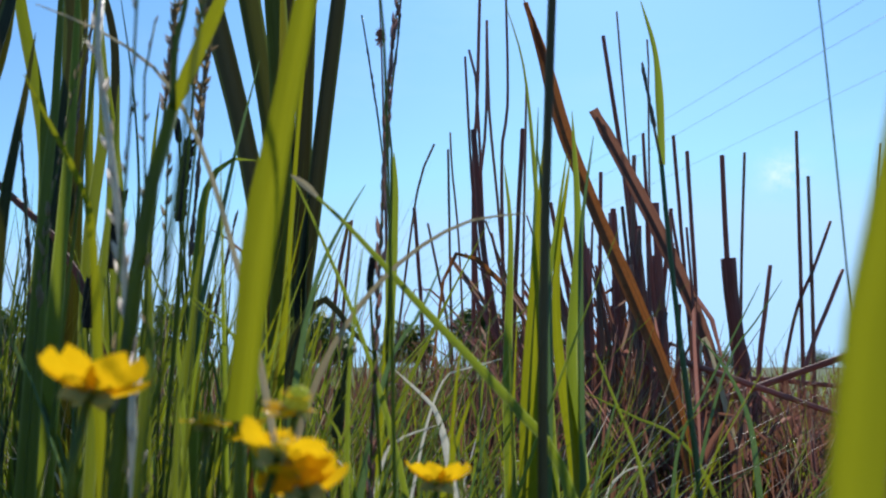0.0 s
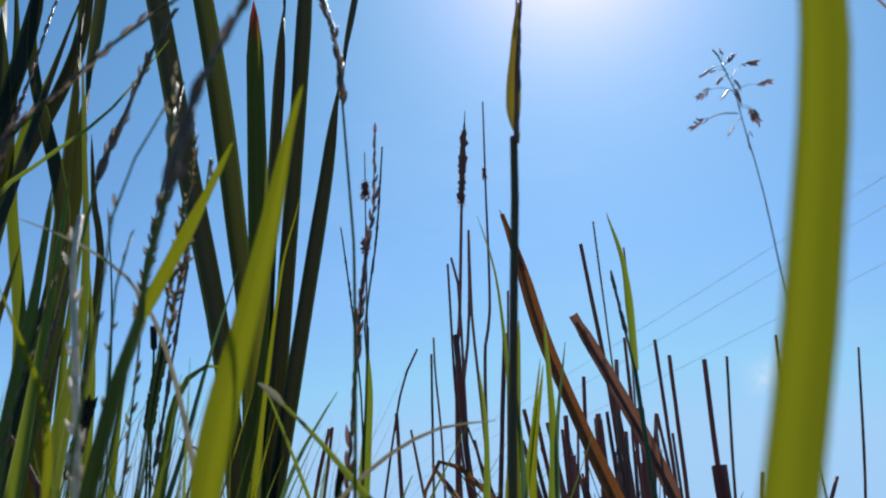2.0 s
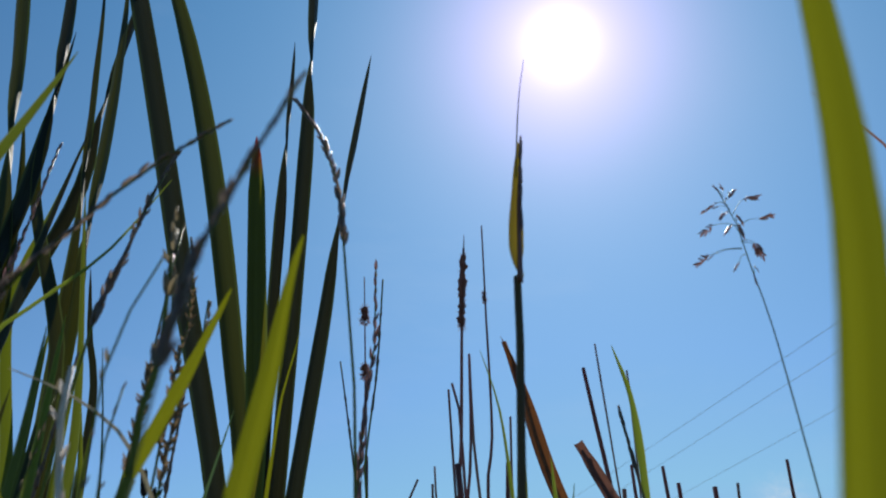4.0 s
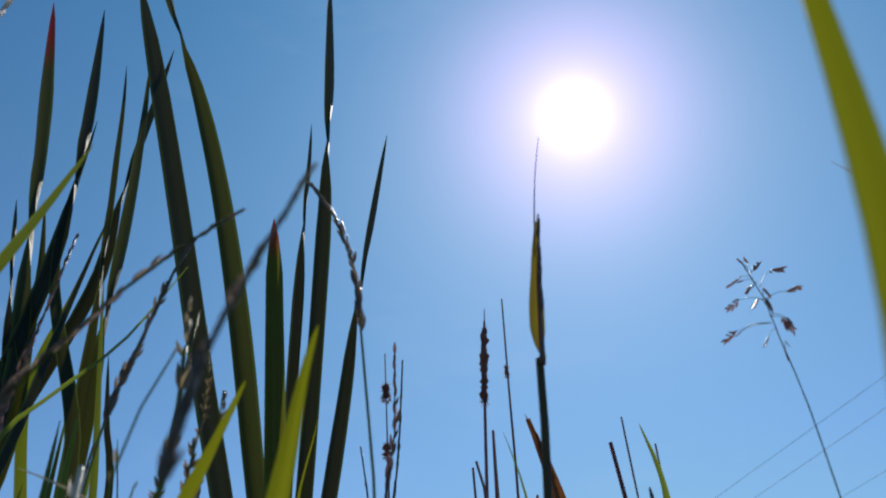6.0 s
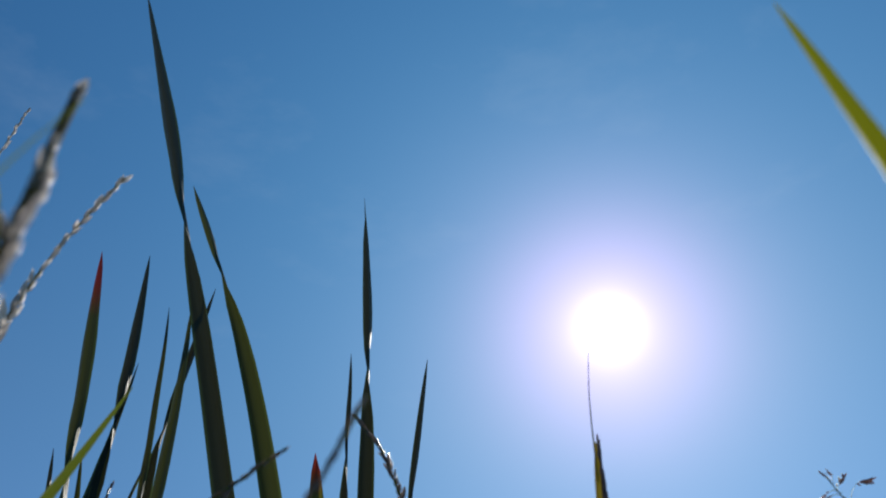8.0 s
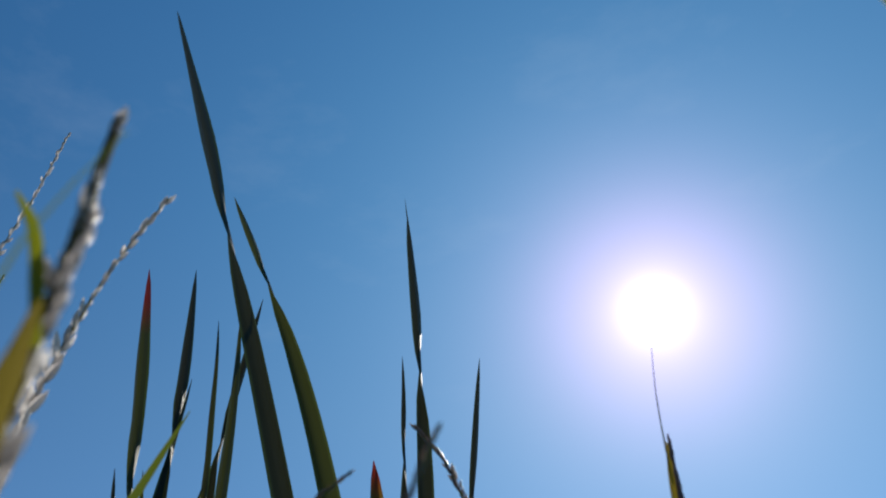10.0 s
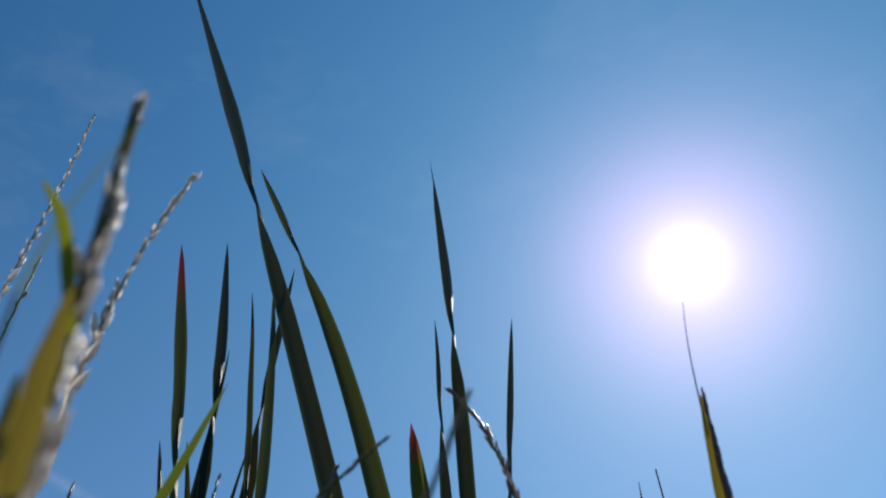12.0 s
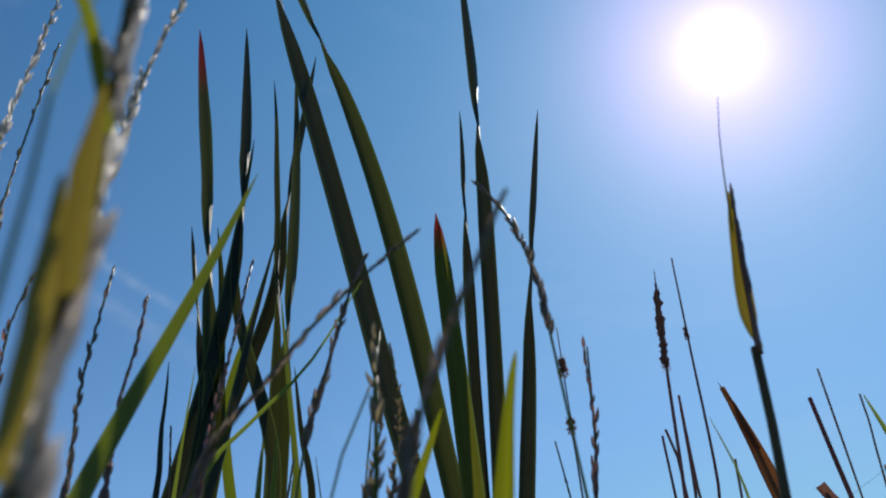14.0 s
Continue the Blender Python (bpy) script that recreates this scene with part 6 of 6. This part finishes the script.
# ---------------------------------------------------------------- meadow grass
def meadow():
    pick = random.Random(21)

    def skyline(x, y):
        """How high the sward stands at a place."""
        a = math.degrees(math.atan2(x, y))
        up = 7.5 if a < -10 else (2.0 if a < 10 else -1.5)
        return 0.45 + y * math.tan(radians(up))

    for name, count, mat, near, far, wide, label, lo in (
            ("meadow_grass", 400, GRASS, 0.36, 1.2, 0.0055, "dense green meadow grass", 0.70),
            ("fine_grass", 340, BLUE_GREEN, 0.42, 1.2, 0.0040, "fine blue-green meadow grass", 0.60),
            ("sunlit_grass", 330, BRIGHT, 0.36, 1.5, 0.0050, "yellow-green grass blades catching the sun", 0.62),
            ("dry_grass", 440, STRAW, 0.45, 1.6, 0.0028, "dry straw-coloured grass among the green", 0.5)):
        spots = []
        while len(spots) < count:
            y = pick.uniform(near, far)
            x = pick.uniform(-0.75, 0.75) * y * 1.1
            if x > 0.08 * y and pick.random() < 0.85:
                continue
            top = skyline(x, y) * (lo + (1.12 - lo) * pick.random() ** 0.8)
            if x > 0.1 * y:
                top = min(top, 0.45 - 0.02 * y + pick.gauss(0, 0.03))
            spots.append((x, y, top, wide * pick.uniform(0.5, 1.4), pick.gauss(0, 0.24 if mat in (STRAW, BLUE_GREEN) else 0.13), pick.gauss(0, 0.08)))
        sward(name, spots, mat, label, seed=count, fold=0.22)
    spots = []
    for _ in range(7):
        y = pick.uniform(0.36, 0.62)
        a = pick.uniform(-44, -31)
        top = 0.45 + y / math.cos(radians(a)) * math.tan(radians(pick.uniform(4, 25)))
        spots.append((y * math.tan(radians(a)), y, top, pick.uniform(0.004, 0.008), pick.gauss(0.03, 0.05), pick.gauss(0, 0.04)))
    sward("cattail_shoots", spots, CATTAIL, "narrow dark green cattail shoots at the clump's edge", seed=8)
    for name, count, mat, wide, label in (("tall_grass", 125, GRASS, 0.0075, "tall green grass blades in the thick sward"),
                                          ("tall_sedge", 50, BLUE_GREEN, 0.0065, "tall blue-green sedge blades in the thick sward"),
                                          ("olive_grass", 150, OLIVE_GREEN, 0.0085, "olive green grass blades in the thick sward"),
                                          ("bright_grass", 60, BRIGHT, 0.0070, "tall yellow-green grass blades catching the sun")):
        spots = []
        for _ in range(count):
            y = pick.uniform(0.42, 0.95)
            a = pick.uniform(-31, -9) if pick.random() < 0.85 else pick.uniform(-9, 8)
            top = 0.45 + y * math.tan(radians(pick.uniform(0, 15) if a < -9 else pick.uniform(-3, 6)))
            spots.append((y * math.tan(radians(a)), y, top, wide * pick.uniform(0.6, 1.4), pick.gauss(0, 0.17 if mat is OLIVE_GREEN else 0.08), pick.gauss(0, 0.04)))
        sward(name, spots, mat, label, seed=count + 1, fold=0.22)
    spots = []
    for _ in range(90):
        y, a = pick.uniform(0.36, 0.7), pick.uniform(-33, -12)
        top = 0.45 + y / math.cos(radians(a)) * math.tan(radians(pick.uniform(-7, 7)))
        spots.append((y * math.tan(radians(a)), y, top, pick.uniform(0.004, 0.010), pick.gauss(0, 0.18), pick.gauss(0, 0.04)))
    for _ in range(34):
        y, a = pick.uniform(0.5, 0.9), pick.uniform(-33, -21)
        top = 0.45 + y / math.cos(radians(a)) * math.tan(radians(pick.uniform(5, 15)))
        spots.append((y * math.tan(radians(a)), y, top, pick.uniform(0.006, 0.012), pick.gauss(0.05, 0.08), pick.gauss(0, 0.04)))
    sward("leaning_grass", spots, OLIVE_GREEN, "olive green grass blades leaning through the sward", seed=91, fold=0.22)
    for name, count, mat, wide, low, high, label in (("middle_grass", 90, GRASS, 0.0055, -5, 2.5, "thin green grass before the dead stand"),
                                                     ("middle_sedge", 80, OLIVE_GREEN, 0.0060, -5, 2.0, "olive green sedge before the dead stand"),
                                                     ("broken_reeds", 1300, DEAD, 0.0120, -1.5, 2.4, "dense brown dead reed leaves behind the sward")):
        spots = []
        for _ in range(count):
            y, a = (pick.uniform(1.05, 1.9), pick.uniform(-18, 12)) if mat is DEAD else (pick.uniform(0.6, 1.2), pick.uniform(-14, 9))
            top = 0.45 + y * math.tan(radians(pick.uniform(low, high)))
            spots.append((y * math.tan(radians(a)), y, max(0.1, top), wide * pick.uniform(0.5, 1.4), pick.gauss(0, 0.07 if mat is DEAD else 0.13), pick.gauss(0, 0.06)))
        sward(name, spots, mat, label, "reed" if mat is DEAD else "grass", seed=count + 7, blunt=0.08 if mat is DEAD else 0.02, fold=0.3 if mat is DEAD else 0.2, curl=0.10 if mat is DEAD else 0.0)
    for _ in range(60):
        y, a = pick.uniform(0.6, 1.2), pick.uniform(-26, 12)
        z = 0.45 + y * math.tan(radians(pick.uniform(-12, -7.5)))
        x = y * math.tan(radians(a))
        d = Vector((pick.uniform(-1, 1), pick.uniform(-0.5, 0.5), pick.uniform(-0.5, 0.8))).normalized() * pick.uniform(0.02, 0.06)
        root = thing("dry_grass", (x, y, 0), "withered pale blade folded over low in the sward", "grass", "withered blades")
        blade(root, ((x, y, 0), (x + 0.01, y, z * 0.7), (x, y, z), (x + d.x * 0.6, y + d.y * 0.6, z + 0.012 + 0.3 * d.z), (x + d.x, y + d.y, z - 0.005 + 0.6 * d.z)), pick.uniform(0.003, 0.007), BLEACHED, face=pick.uniform(-40, 40), taper=0.4, fold=0.6, count=18)
        stem(root, ((x, y, 0), (x + 0.006, y, z * 0.4), (x + 0.01, y, z * 0.7)), 0.0012, 0.0008, STRAW, "stem", count=6)
    # low growth at the edge of the dead stand
    for name, count, mat, wide, low, high, label in (("edge_grass", 150, GRASS, 0.0075, -7, 0.5, "green grass at the edge of the dead stand"),
                                                     ("edge_sedge", 100, OLIVE_GREEN, 0.0065, -7, 0.6, "olive green sedge at the edge of the dead stand"),
                                                     ("fallen_reeds", 700, DEAD, 0.0125, -7, 0.6, "brown broken reed leaves at the edge of the dead stand")):
        spots = []
        for _ in range(count):
            y, a = pick.uniform(1.0, 2.6), pick.uniform(15, 33)
            top = 0.45 + y / math.cos(radians(a)) * math.tan(radians(pick.uniform(low, high)))
            lean = 0.22 if mat is DEAD else 0.10
            spots.append((y * math.tan(radians(a)), y, max(0.1, top), wide * pick.uniform(0.5, 1.4), pick.gauss(0, lean), pick.gauss(0, 0.08)))
        sward(name, spots, mat, label, "reed" if mat is DEAD else "grass", seed=count + 3, blunt=0.08 if mat is DEAD else 0.02, fold=0.3 if mat is DEAD else 0.2, curl=0.12 if mat is DEAD else 0.0)
    spots = []
    for _ in range(90):
        y, a = pick.uniform(0.36, 0.75), pick.uniform(-32, 9)
        top = 0.45 + y / math.cos(radians(a)) * math.tan(radians(pick.uniform(-9, 3 if a < -8 else 0)))
        spots.append((y * math.tan(radians(a)), y, top, pick.uniform(0.003, 0.008), pick.choice((-1, 1)) * pick.uniform(0.12, 0.4), pick.gauss(0, 0.05)))
    sward("crossing_grass", spots, BLUE_GREEN, "blue-green grass blades crossing the upright ones", seed=93, fold=0.22)
    # bleached straw lying slantwise through the sward
    spots = []
    for _ in range(360):
        y, a = pick.uniform(0.38, 1.1), pick.uniform(-32, 24)
        top = 0.45 + y * math.tan(radians(pick.uniform(-11, 3 if a < 6 else -3)))
        spots.append((y * math.tan(radians(a)), y, max(0.1, top), pick.choice((0.0015, 0.002, 0.003, 0.007)) * pick.uniform(0.8, 1.3), pick.gauss(0, 0.36), pick.gauss(0, 0.10)))
    sward("slanting_straw", spots, BLEACHED, "bleached straw lying slantwise through the grass", seed=66)
    spots = []
    for _ in range(26000):
        r, c = 1.5 * (20 ** pick.random()), pick.uniform(-math.pi, math.pi)
        x, y = r * math.sin(c), r * math.cos(c)
        spots.append((x, y, pick.uniform(0.18, 0.40) * (1 + 0.12 * r / 6), 0.006 + 0.002 * r, pick.gauss(0, 0.1), pick.gauss(0, 0.1)))
    sward("far_meadow_grass", spots, GRASS, "green meadow grass stretching away", seed=3)
    spots = []
    for _ in range(9000):
        c, r = pick.uniform(0, 2 * math.pi), 0.3 + abs(pick.gauss(0, 1.0))
        x, y = r * math.sin(c), r * math.cos(c)
        if y > 0.2 and abs(x) < 0.85 * y + 0.1:
            continue
        spots.append((x, y, pick.uniform(0.2, 0.42), 0.007, pick.gauss(0, 0.09), pick.gauss(0, 0.06)))
    sward("meadow_grass", spots, GRASS, "dense green meadow grass", seed=4)


meadow()
